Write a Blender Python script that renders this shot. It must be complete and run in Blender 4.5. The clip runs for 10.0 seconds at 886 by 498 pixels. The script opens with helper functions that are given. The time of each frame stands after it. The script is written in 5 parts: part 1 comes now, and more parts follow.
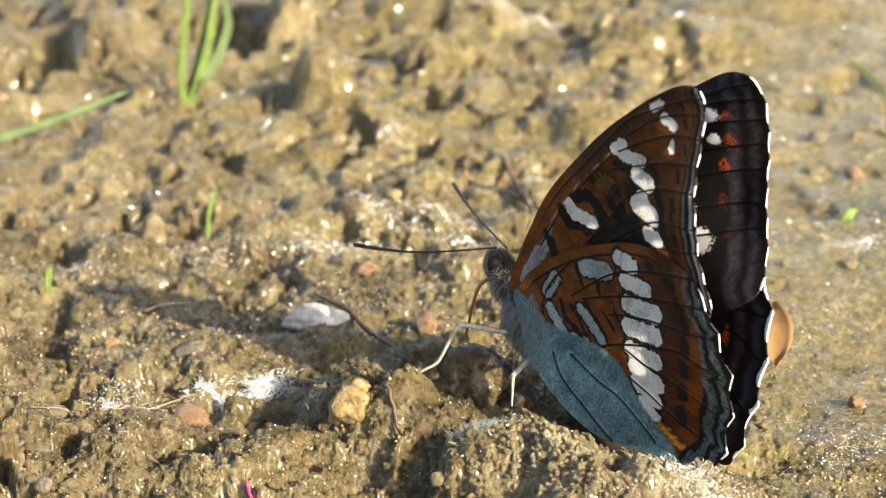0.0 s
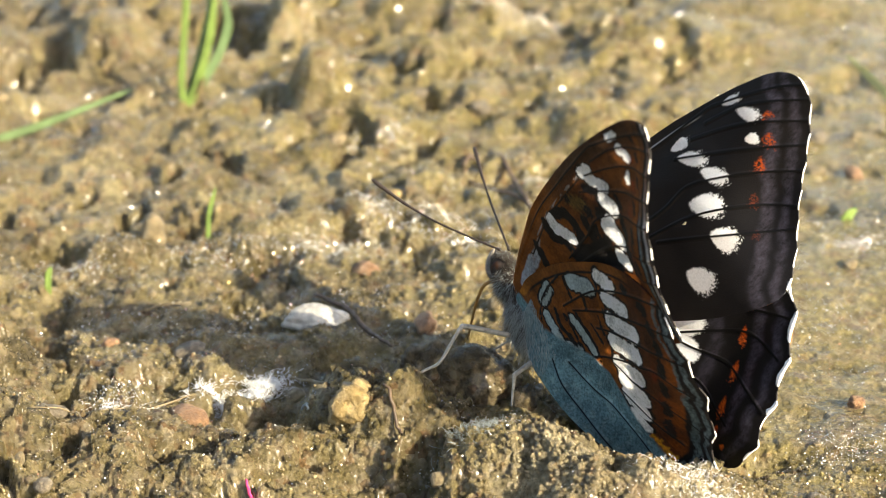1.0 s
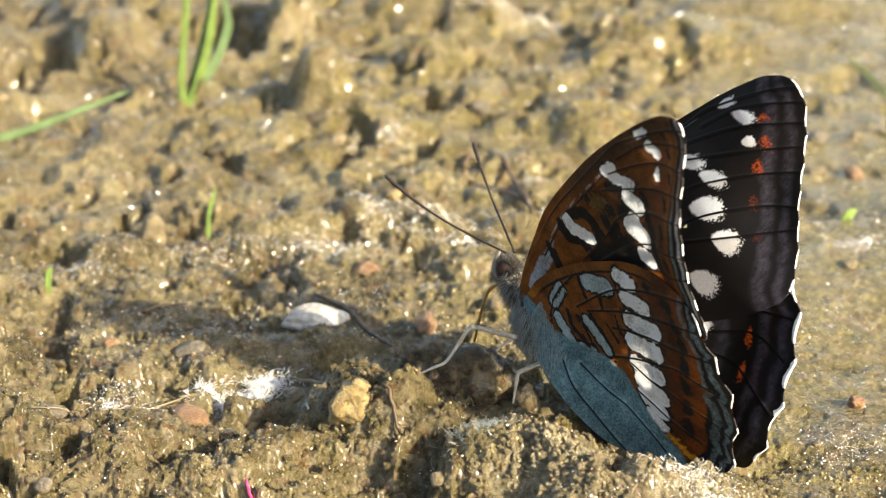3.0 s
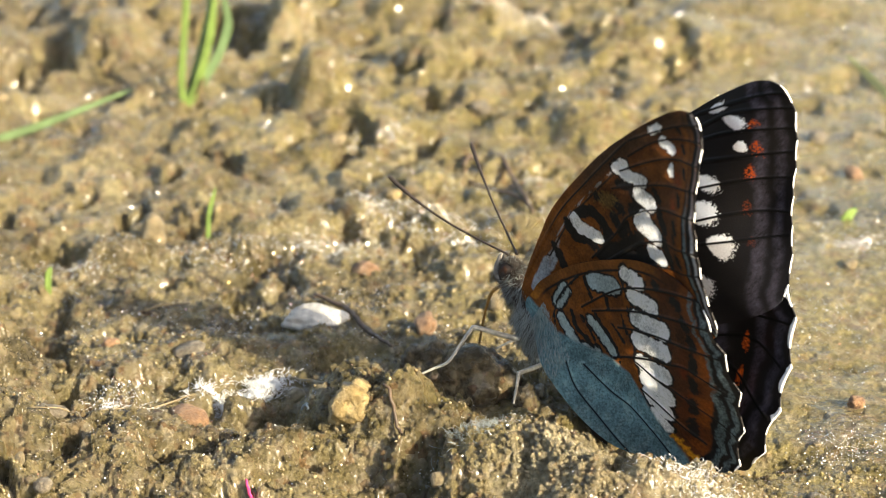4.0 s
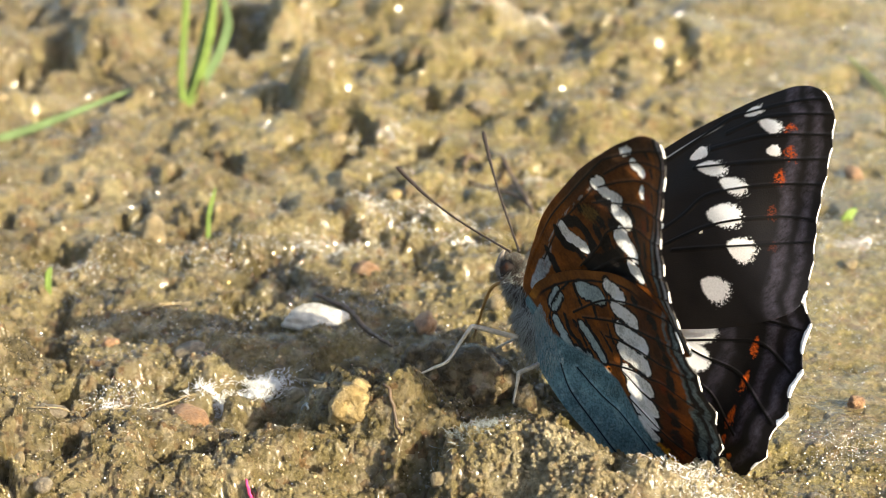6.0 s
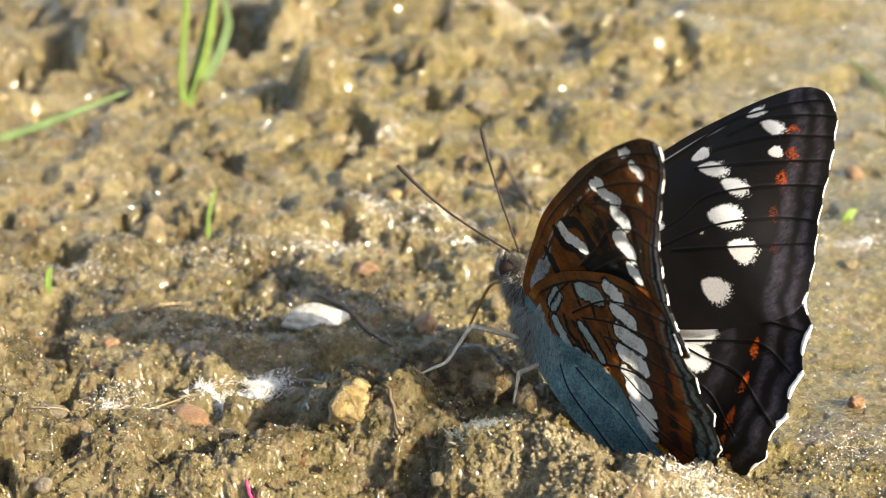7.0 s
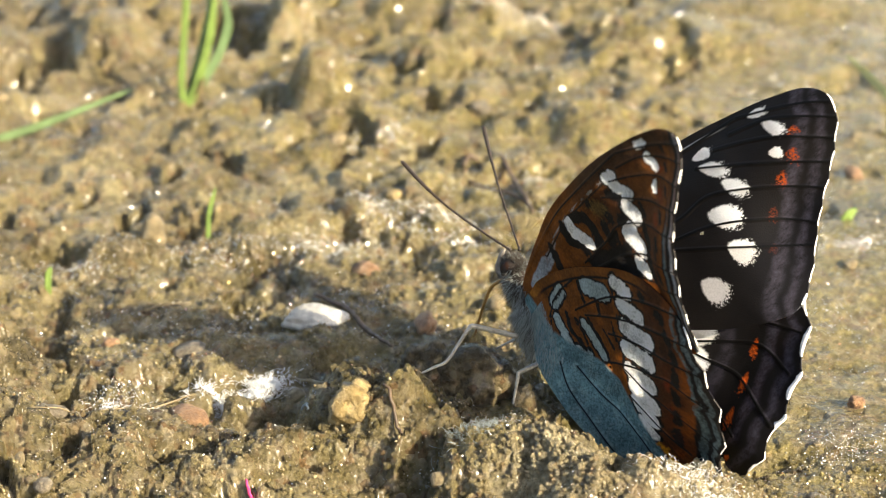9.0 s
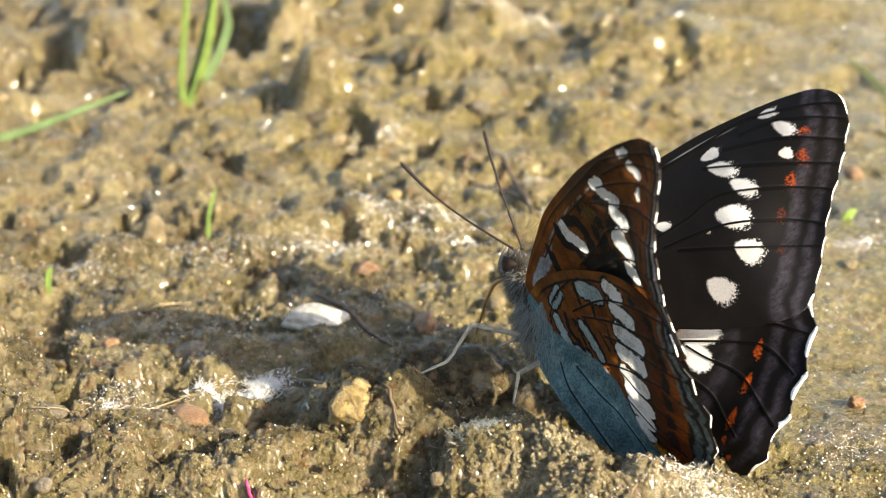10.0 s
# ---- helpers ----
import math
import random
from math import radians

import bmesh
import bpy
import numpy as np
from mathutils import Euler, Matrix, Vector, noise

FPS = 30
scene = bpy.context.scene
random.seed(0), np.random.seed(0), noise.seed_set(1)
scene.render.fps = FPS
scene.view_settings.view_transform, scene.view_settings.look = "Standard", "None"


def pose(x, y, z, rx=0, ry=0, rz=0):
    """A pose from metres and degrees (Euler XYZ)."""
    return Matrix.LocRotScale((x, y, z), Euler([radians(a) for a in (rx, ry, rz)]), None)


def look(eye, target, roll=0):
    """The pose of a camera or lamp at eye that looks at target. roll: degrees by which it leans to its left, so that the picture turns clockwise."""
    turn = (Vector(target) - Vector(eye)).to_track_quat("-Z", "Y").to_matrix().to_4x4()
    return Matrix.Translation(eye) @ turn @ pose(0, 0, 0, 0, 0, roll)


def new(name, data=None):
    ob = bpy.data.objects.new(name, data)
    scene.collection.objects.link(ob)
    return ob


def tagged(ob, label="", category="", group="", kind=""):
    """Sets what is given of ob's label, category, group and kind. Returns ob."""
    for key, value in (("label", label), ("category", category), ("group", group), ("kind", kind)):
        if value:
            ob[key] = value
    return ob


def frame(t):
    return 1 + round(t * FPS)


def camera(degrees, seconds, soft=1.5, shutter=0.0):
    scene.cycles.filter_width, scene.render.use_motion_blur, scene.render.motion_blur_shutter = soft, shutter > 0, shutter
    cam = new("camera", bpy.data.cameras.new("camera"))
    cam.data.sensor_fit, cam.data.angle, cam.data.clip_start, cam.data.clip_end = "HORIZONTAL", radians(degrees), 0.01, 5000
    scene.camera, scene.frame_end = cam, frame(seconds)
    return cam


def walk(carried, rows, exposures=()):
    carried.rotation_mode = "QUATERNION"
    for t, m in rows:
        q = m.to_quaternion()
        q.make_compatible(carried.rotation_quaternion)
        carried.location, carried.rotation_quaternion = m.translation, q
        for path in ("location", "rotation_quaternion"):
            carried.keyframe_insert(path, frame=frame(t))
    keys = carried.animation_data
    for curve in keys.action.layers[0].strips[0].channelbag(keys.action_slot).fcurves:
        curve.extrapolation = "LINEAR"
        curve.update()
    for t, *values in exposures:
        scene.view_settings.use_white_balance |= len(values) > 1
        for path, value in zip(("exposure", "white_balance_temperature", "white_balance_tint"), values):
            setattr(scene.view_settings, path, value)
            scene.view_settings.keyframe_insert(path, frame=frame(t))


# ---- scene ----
MM = 0.001

# ---- camera: it stands still, 12 cm over the mud, a quarter of a metre from the butterfly ----
cam = camera(24.0, 10.0, 0.8)
cam.data.dof.use_dof, cam.data.dof.focus_distance, cam.data.dof.aperture_fstop = True, 0.235, 35.0
EYE = (0.0, 0.0, 0.117)
STAND = pose(*EYE, 66.0, 0, 0)
walk(cam, [(0.0, STAND), (10.0, STAND)], [(0.0, 1.6, 7050, 9), (10.0, 1.6, 7050, 9)])

# ---- light: low sun behind the camera's right shoulder, clear sky ----
SUN_UP, SUN_SIDE = radians(27.8), radians(-36.3)
SUN_DIR = Vector((math.cos(SUN_UP) * math.cos(SUN_SIDE), math.cos(SUN_UP) * math.sin(SUN_SIDE), math.sin(SUN_UP)))
world = bpy.data.worlds.new("sky")
scene.world = world
world.use_nodes = True
sky = world.node_tree.nodes.new("ShaderNodeTexSky")
sky.sky_type, sky.sun_disc = "NISHITA", False
sky.dust_density = 3.0
sky.sun_elevation, sky.sun_rotation = SUN_UP, math.pi / 2 - SUN_SIDE
backing = world.node_tree.nodes["Background"]
backing.inputs["Strength"].default_value = 0.13
world.node_tree.links.new(sky.outputs[0], backing.inputs["Color"])
sun = new("sun", bpy.data.lights.new("sun", "SUN"))
sun.data.energy, sun.data.angle, sun.data.color = 4.5, radians(0.53), (1.0, 0.91, 0.72)
sun.matrix_basis = look(SUN_DIR * 3.0, (0, 0, 0))


# ---- materials ----
def material(name, rough=0.6, color=(0.5, 0.5, 0.5), spec=0.5):
    m = bpy.data.materials.new(name)
    m.use_nodes = True
    b = m.node_tree.nodes["Principled BSDF"]
    b.inputs["Roughness"].default_value = rough
    b.inputs["Base Color"].default_value = (*color, 1)
    b.inputs["Specular IOR Level"].default_value = spec
    return m, m.node_tree.nodes, m.node_tree.links, b


def noise_node(nodes, links, scale, detail=4.0, rough=0.55, coords=None, distort=0.0):
    n = nodes.new("ShaderNodeTexNoise")
    n.inputs["Scale"].default_value, n.inputs["Detail"].default_value = scale, detail
    n.inputs["Roughness"].default_value, n.inputs["Distortion"].default_value = rough, distort
    if coords:
        links.new(coords, n.inputs["Vector"])
    return n


def ramp_node(nodes, links, source, stops):
    r = nodes.new("ShaderNodeValToRGB")
    e = r.color_ramp.elements
    while len(e) < len(stops):
        e.new(0.5)
    for k, (p, c) in zip(e, stops):
        k.position = p
        k.color = (*c, 1) if len(c) == 3 else c
    links.new(source, r.inputs["Fac"])
    return r


def grey(v):
    return (v, v, v)


def mix_node(nodes, links, fac, a, b, mode="MIX"):
    m = nodes.new("ShaderNodeMix")
    m.data_type, m.blend_type = "RGBA", mode
    for key, v in ((0, fac), (6, a), (7, b)):
        if isinstance(v, (int, float)):
            m.inputs[key].default_value = v
        elif isinstance(v, tuple):
            m.inputs[key].default_value = (*v, 1)
        else:
            links.new(v, m.inputs[key])
    return m.outputs[2]


def bump_node(nodes, links, height, strength, distance, target):
    b = nodes.new("ShaderNodeBump")
    b.inputs["Strength"].default_value, b.inputs["Distance"].default_value = strength, distance
    links.new(height, b.inputs["Height"])
    links.new(b.outputs[0], target.inputs["Normal"])
    return b


def mud_material(name, tones, pale_tones=None, grain=1.0):
    """Wet silt: tones in patches, paler to the right and back, coloured grains, dark damp stains, a broken water film.
    """
    m, nodes, links, b = material(name)
    at = nodes.new("ShaderNodeTexCoord").outputs["Object"]
    patch = noise_node(nodes, links, 70, 7, 0.62, at, 0.4)
    base = ramp_node(nodes, links, patch.outputs[0], [(0.33, tones[0]), (0.5, tones[1]), (0.68, tones[2])]).outputs[0]
    if pale_tones:
        pale_base = ramp_node(nodes, links, patch.outputs[0], [(0.33, pale_tones[0]), (0.5, pale_tones[1]), (0.68, pale_tones[2])]).outputs[0]
        place = nodes.new("ShaderNodeSeparateXYZ")
        links.new(at, place.inputs[0])
        big = noise_node(nodes, links, 22, 4, 0.55, at)
        reach = nodes.new("ShaderNodeMath")
        reach.operation = "MULTIPLY_ADD"
        links.new(big.outputs[0], reach.inputs[0])
        reach.inputs[1].default_value = 0.07
        links.new(place.outputs[0], reach.inputs[2])
        reach2 = nodes.new("ShaderNodeMath")
        reach2.operation = "MULTIPLY_ADD"
        links.new(place.outputs[1], reach2.inputs[0])
        reach2.inputs[1].default_value = 0.35
        links.new(reach.outputs[0], reach2.inputs[2])
        # Pale tones take over as x and y grow, broken by noise.
        pale_share = nodes.new("ShaderNodeMapRange")
        links.new(reach2.outputs[0], pale_share.inputs[0])
        pale_share.inputs[1].default_value, pale_share.inputs[2].default_value = 0.088, 0.15
        base = mix_node(nodes, links, pale_share.outputs[0], base, pale_base)
        # Pale patch round the mound: sunlight on its front put into the colour.
        spot = nodes.new("ShaderNodeVectorMath")
        spot.operation = "DISTANCE"
        links.new(at, spot.inputs[0])
        spot.inputs[1].default_value = (0.0185, 0.1935, 0.004)
        edge = nodes.new("ShaderNodeMath")
        edge.operation = "MULTIPLY_ADD"
        links.new(noise_node(nodes, links, 150, 5, 0.65, at).outputs[0], edge.inputs[0])
        edge.inputs[1].default_value = 0.014
        links.new(spot.outputs["Value"], edge.inputs[2])
        sunlit_patch = nodes.new("ShaderNodeMapRange")
        links.new(edge.outputs[0], sunlit_patch.inputs[0])
        sunlit_patch.inputs[1].default_value, sunlit_patch.inputs[2].default_value = 0.0225, 0.0165
        sunlit_tones = ramp_node(nodes, links, patch.outputs[0], [(0.33, (0.178, 0.144, 0.074)), (0.5, (0.311, 0.259, 0.152)), (0.68, (0.444, 0.392, 0.266))]).outputs[0]
        base = mix_node(nodes, links, sunlit_patch.outputs[0], base, sunlit_tones)
    fine = noise_node(nodes, links, 620 * grain, 7, 0.75, at)
    spots = ramp_node(nodes, links, fine.outputs[0], [(0.34, grey(0.42)), (0.5, grey(0.95)), (0.64, grey(1.55))])
    col = mix_node(nodes, links, 0.8, base, spots.outputs[0], "MULTIPLY")
    grains = nodes.new("ShaderNodeTexVoronoi")
    grains.inputs["Scale"].default_value = 950 * grain
    grains.inputs["Randomness"].default_value = 1.0
    links.new(at, grains.inputs["Vector"])
    hue = ramp_node(nodes, links, grains.outputs["Color"], [(0.0, (0.163, 0.126, 0.0666)), (0.45, (0.266, 0.207, 0.111)), (0.62, (0.37, 0.311, 0.2)), (0.8, (0.207, 0.111, 0.0518)), (1.0, (0.0888, 0.0814, 0.0666))])
    few = noise_node(nodes, links, 300, 4, 0.6, at)
    mask = ramp_node(nodes, links, few.outputs[0], [(0.44, grey(0.0)), (0.58, grey(0.6))])
    col = mix_node(nodes, links, mask.outputs[0], col, hue.outputs[0])
    links.new(col, b.inputs["Base Color"])
    film = noise_node(nodes, links, 230, 6, 0.65, at)
    gloss = ramp_node(nodes, links, film.outputs[0], [(0.36, grey(0.42)), (0.48, grey(0.22)), (0.58, grey(0.12))])
    links.new(gloss.outputs[0], b.inputs["Roughness"])
    b.inputs["Specular IOR Level"].default_value = 0.4
    water = ramp_node(nodes, links, film.outputs[0], [(0.42, grey(0.03)), (0.60, grey(0.6))])
    links.new(water.outputs[0], b.inputs["Coat Weight"])
    b.inputs["Coat Roughness"].default_value, b.inputs["Coat IOR"].default_value = 0.16, 1.45
    rough = noise_node(nodes, links, 520 * grain, 10, 0.74, at)
    crumbs = nodes.new("ShaderNodeMath")
    crumbs.operation = "MULTIPLY_ADD"
    links.new(grains.outputs["Distance"], crumbs.inputs[0])
    crumbs.inputs[1].default_value = -0.35
    links.new(rough.outputs[0], crumbs.inputs[2])
    bump_node(nodes, links, crumbs.outputs[0], 1.0, 0.0024, b)
    return m


def stone_material(name, a, b_, rough=0.5, scale=350, relief=0.9):
    m, nodes, links, b = material(name, rough)
    at = nodes.new("ShaderNodeTexCoord").outputs["Object"]
    n1 = noise_node(nodes, links, scale, 5, 0.6, at)
    c = ramp_node(nodes, links, n1.outputs[0], [(0.3, a), (0.7, b_)])
    n2 = noise_node(nodes, links, scale * 2.4, 7, 0.75, at)
    s = ramp_node(nodes, links, n2.outputs[0], [(0.36, grey(0.4)), (0.5, grey(0.95)), (0.62, grey(1.4))])
    links.new(mix_node(nodes, links, 0.75 * relief, c.outputs[0], s.outputs[0], "MULTIPLY"), b.inputs["Base Color"])
    bump_node(nodes, links, n2.outputs[0], relief, 0.0012, b)
    return m


def simple_material(name, color, rough=0.5, spread=0.25, scale=900, spec=0.4, through_light=0.0):
    m, nodes, links, b = material(name, rough, color, spec)
    at = nodes.new("ShaderNodeTexCoord").outputs["Object"]
    n = noise_node(nodes, links, scale, 4, 0.6, at)
    lo, hi = tuple(c * (1 - spread) for c in color), tuple(min(1, c * (1 + spread)) for c in color)
    r = ramp_node(nodes, links, n.outputs[0], [(0.3, lo), (0.7, hi)])
    links.new(r.outputs[0], b.inputs["Base Color"])
    bump_node(nodes, links, n.outputs[0], 0.3, 0.0002, b)
    if through_light:
        out = nodes["Material Output"]
        t = nodes.new("ShaderNodeBsdfTranslucent")
        links.new(r.outputs[0], t.inputs["Color"])
        mx = nodes.new("ShaderNodeMixShader")
        mx.inputs[0].default_value = through_light
        links.new(b.outputs[0], mx.inputs[1])
        links.new(t.outputs[0], mx.inputs[2])
        links.new(mx.outputs[0], out.inputs["Surface"])
    return m


def wing_material(name, rough, spec, bump):
    """Scale-covered wing: its pattern is a colour attribute; fine scale rows give grain."""
    m, nodes, links, b = material(name, rough, spec=spec)
    col = nodes.new("ShaderNodeVertexColor")
    col.layer_name = "pattern"
    at = nodes.new("ShaderNodeTexCoord").outputs["Object"]
    n = noise_node(nodes, links, 5200, 3, 0.6, at)
    r = ramp_node(nodes, links, n.outputs[0], [(0.3, grey(0.72)), (0.7, grey(1.25))])
    links.new(mix_node(nodes, links, 0.8, col.outputs[0], r.outputs[0], "MULTIPLY"), b.inputs["Base Color"])
    bump_node(nodes, links, n.outputs[0], bump, 0.00012, b)
    glow = nodes.new("ShaderNodeBsdfTranslucent")
    links.new(col.outputs[0], glow.inputs["Color"])
    both = nodes.new("ShaderNodeMixShader")
    both.inputs[0].default_value = 0.58
    links.new(b.outputs[0], both.inputs[1])
    links.new(glow.outputs[0], both.inputs[2])
    links.new(both.outputs[0], nodes["Material Output"].inputs["Surface"])
    return m


MUD = mud_material("wet_mud", [(0.062, 0.049, 0.0225), (0.178, 0.143, 0.064), (0.335, 0.282, 0.150)], [(0.105, 0.083, 0.0295), (0.212, 0.172, 0.0635), (0.306, 0.252, 0.108)])
# Dark wet mud, with the butterfly's shade over it also put into the tones.
CLOD = mud_material("dark_clod", [(0.045, 0.036, 0.021), (0.09, 0.071, 0.04), (0.165, 0.132, 0.078)])
PALE = stone_material("pale_stone", (0.30, 0.285, 0.25), (0.50, 0.49, 0.46), 0.45, 330, 0.6)
YELLOW = stone_material("yellow_stone", (0.17, 0.115, 0.042), (0.33, 0.255, 0.125), 0.22, 380, 0.7)
BROWN = stone_material("brown_pebble", (0.148, 0.115, 0.0629), (0.281, 0.222, 0.13), 0.35)
RUST = stone_material("rust_pebble", (0.207, 0.111, 0.0555), (0.326, 0.2, 0.111), 0.4)
SLATE = stone_material("grey_pebble", (0.111, 0.0925, 0.0666), (0.222, 0.185, 0.133), 0.35)
GRASS = simple_material("grass", (0.215, 0.311, 0.0814), 0.4, 0.35, 250, 0.4, 0.35)
# Paler green lifts the right-hand blades, whose faces turn from the sun.
GRASS_PALE = simple_material("grass_pale", (0.385, 0.414, 0.222), 0.5, 0.25, 250, 0.3, 0.35)
GRASS_DULL = simple_material("grass_dull", (0.163, 0.244, 0.111), 0.4, 0.3, 250, 0.4, 0.3)
STRAW = simple_material("straw", (0.148, 0.111, 0.0555), 0.5, 0.4, 600)
TWIG = simple_material("twig", (0.074, 0.0481, 0.0296), 0.55, 0.5, 700)
ROOT = simple_material("pink_root", (0.55, 0.04, 0.13), 0.35, 0.35, 900)
LEAF = simple_material("orange_leaf", (0.266, 0.152, 0.0592), 0.5, 0.3, 300, 0.4, 0.3)
FLUFF = simple_material("white_fibre", (0.782, 0.782, 0.773), 0.3, 0.08, 900, 0.6)


def grit_material():
    """Mineral chips, each of its own tone."""
    m, nodes, links, b = material("grit", 0.5, spec=0.4)
    own = nodes.new("ShaderNodeNewGeometry").outputs["Random Per Island"]
    tone = ramp_node(nodes, links, own, [(0.0, (0.111, 0.0851, 0.0392)), (0.35, (0.178, 0.133, 0.0636)), (0.7, (0.274, 0.215, 0.111)), (0.88, (0.34, 0.274, 0.155)), (0.95, (0.237, 0.133, 0.0592)), (1.0, (0.407, 0.37, 0.281))])
    links.new(tone.outputs[0], b.inputs["Base Color"])
    gloss = ramp_node(nodes, links, own, [(0.0, grey(0.65)), (0.6, grey(0.45)), (1.0, grey(0.22))])
    links.new(gloss.outputs[0], b.inputs["Roughness"])
    return m


def drop_material():
    m, nodes, links, b = material("water", 0.12, (0.85, 0.85, 0.83), 0.9)
    b.inputs["Transmission Weight"].default_value = 0.85
    b.inputs["IOR"].default_value = 1.33
    return m


GRIT = grit_material()
DROP = drop_material()


def glint_material():
    """Shiny flakes added for the wet mud's glints, mostly white, a few golden or reddish."""
    m, nodes, links, b = material("mica", 0.3, spec=0.5)
    own = nodes.new("ShaderNodeNewGeometry").outputs["Random Per Island"]
    tone = ramp_node(nodes, links, own, [(0.0, (0.86, 0.85, 0.82)), (0.72, (0.86, 0.85, 0.82)), (0.8, (0.85, 0.62, 0.22)), (0.9, (0.75, 0.80, 0.86)), (1.0, (0.80, 0.30, 0.16))])
    links.new(tone.outputs[0], b.inputs["Base Color"])
    b.inputs["Metallic"].default_value = 0.6
    return m


GLINT = glint_material()
WING_UNDER = wing_material("wing_underside", 0.55, 0.35, 0.5)
WING_UPPER = wing_material("wing_upperside", 0.45, 0.3, 0.35)
FRINGE = simple_material("white_fringe", (0.88, 0.87, 0.84), 0.6, 0.06, 3000)
FRINGE_DARK = simple_material("dark_fringe", (0.02, 0.017, 0.016), 0.6, 0.3, 3000)
BODY = simple_material("dark_body", (0.028, 0.022, 0.019), 0.8, 0.5, 1500, 0.12)
HAIR = simple_material("grey_hair", (0.38, 0.42, 0.42), 0.45, 0.12, 1200, 0.4, 0.35)
HAIR_BLUE = simple_material("blue_grey_hair", (0.30, 0.37, 0.37), 0.5, 0.3, 1200, 0.4, 0.35)
HAIR_DARK = simple_material("dark_hair", (0.05, 0.042, 0.036), 0.5, 0.3, 1200)
EYE_MAT = simple_material("eye", (0.032, 0.014, 0.008), 0.55, 0.4, 2500, 0.12)
LEG = simple_material("leg_scales", (0.29, 0.28, 0.25), 0.5, 0.35, 1500)
HORN = simple_material("proboscis_skin", (0.20, 0.11, 0.03), 0.3, 0.35, 1200)
FEELER = simple_material("antenna_skin", (0.022, 0.014, 0.009), 0.5, 0.5, 1800)
PALP = simple_material("palp_scales", (0.16, 0.14, 0.12), 0.5, 0.3, 1500)


# ---- mesh helpers, lengths in millimetres ----
def mesh_of(name, verts, faces, mat=None, smooth=True):
    me = bpy.data.meshes.new(name)
    v = np.asarray(verts, dtype=np.float64).reshape(-1, 3) * MM
    if isinstance(faces, np.ndarray):
        n = faces.shape[1]
        me.vertices.add(len(v))
        me.vertices.foreach_set("co", v.ravel())
        me.loops.add(faces.size)
        me.loops.foreach_set("vertex_index", faces.ravel().astype(np.int32))
        me.polygons.add(len(faces))
        me.polygons.foreach_set("loop_start", np.arange(0, faces.size, n, dtype=np.int32))
        me.update(calc_edges=True)
    else:
        me.from_pydata(v.tolist(), [], faces)
    me.polygons.foreach_set("use_smooth", np.full(len(me.polygons), smooth))
    if mat:
        me.materials.append(mat)
    me.update()
    return me


def part(name, data, parent=None, label=""):
    ob = new(name, data)
    ob.parent = parent
    return tagged(ob, label)


def spline(ctrl, per, closed=False):
    """Catmull-Rom through the control points."""
    p = np.asarray(ctrl, dtype=float)
    n = len(p)
    out = []
    for i in range(n if closed else n - 1):
        if closed:
            a, b, c, d = p[(i - 1) % n], p[i], p[(i + 1) % n], p[(i + 2) % n]
        else:
            a, b, c, d = p[max(i - 1, 0)], p[i], p[i + 1], p[min(i + 2, n - 1)]
        t = np.linspace(0, 1, per, endpoint=False)[:, None]
        out.append(0.5 * (2 * b + (c - a) * t + (2 * a - 5 * b + 4 * c - d) * t ** 2 + (3 * b - a - 3 * c + d) * t ** 3))
    if not closed:
        out.append(p[-1:])
    return np.concatenate(out)


def tube_data(path, radii, sides=8, flat=1.0):
    """Vertices and quads of a tube along a path; flat squeezes it in one direction."""
    path = np.asarray(path, dtype=float)
    radii = np.broadcast_to(np.asarray(radii, dtype=float), (len(path),))
    tang = np.gradient(path, axis=0)
    tang /= np.linalg.norm(tang, axis=1)[:, None] + 1e-12
    ref = np.array([0.0, 0.0, 1.0]) if abs(tang[0][2]) < 0.9 else np.array([1.0, 0.0, 0.0])
    verts, faces = [], []
    for i, (p, t) in enumerate(zip(path, tang)):
        s = np.cross(t, ref)
        s /= np.linalg.norm(s) + 1e-12
        u = np.cross(s, t)
        ref = u
        for k in range(sides):
            a = 2 * math.pi * k / sides
            verts.append(p + radii[i] * (s * math.cos(a) + u * math.sin(a) * flat))
    for i in range(len(path) - 1):
        for k in range(sides):
            faces.append((i * sides + k, i * sides + (k + 1) % sides, (i + 1) * sides + (k + 1) % sides, (i + 1) * sides + k))
    faces.append(tuple(range(sides))[::-1])
    faces.append(tuple(range((len(path) - 1) * sides, len(path) * sides)))
    return verts, faces


def tube(name, path, radii, mat, sides=8, flat=1.0):
    v, f = tube_data(path, radii, sides, flat)
    return mesh_of(name, v, f, mat)


def joined(name, pieces, mat):
    verts, faces = [], []
    for v, f in pieces:
        k = len(verts)
        verts.extend(v)
        faces.extend(tuple(i + k for i in q) for q in f)
    return mesh_of(name, verts, faces, mat)


# ---- value noise on arrays ----
def lattice(ix, iy, seed):
    h = (ix.astype(np.int64) * 374761393 + iy.astype(np.int64) * 668265263 + seed * 2147483647) & 0xFFFFFFFF
    h = ((h ^ (h >> 13)) * 1274126177) & 0xFFFFFFFF
    return ((h ^ (h >> 16)) & 0xFFFF) / 65535.0


def value_noise(x, y, seed):
    ix, iy = np.floor(x), np.floor(y)
    fx, fy = x - ix, y - iy
    fx, fy = fx * fx * fx * (fx * (fx * 6 - 15) + 10), fy * fy * fy * (fy * (fy * 6 - 15) + 10)
    a, b = lattice(ix, iy, seed), lattice(ix + 1, iy, seed)
    c, d = lattice(ix, iy + 1, seed), lattice(ix + 1, iy + 1, seed)
    return (a + (b - a) * fx) * (1 - fy) + (c + (d - c) * fx) * fy - 0.5


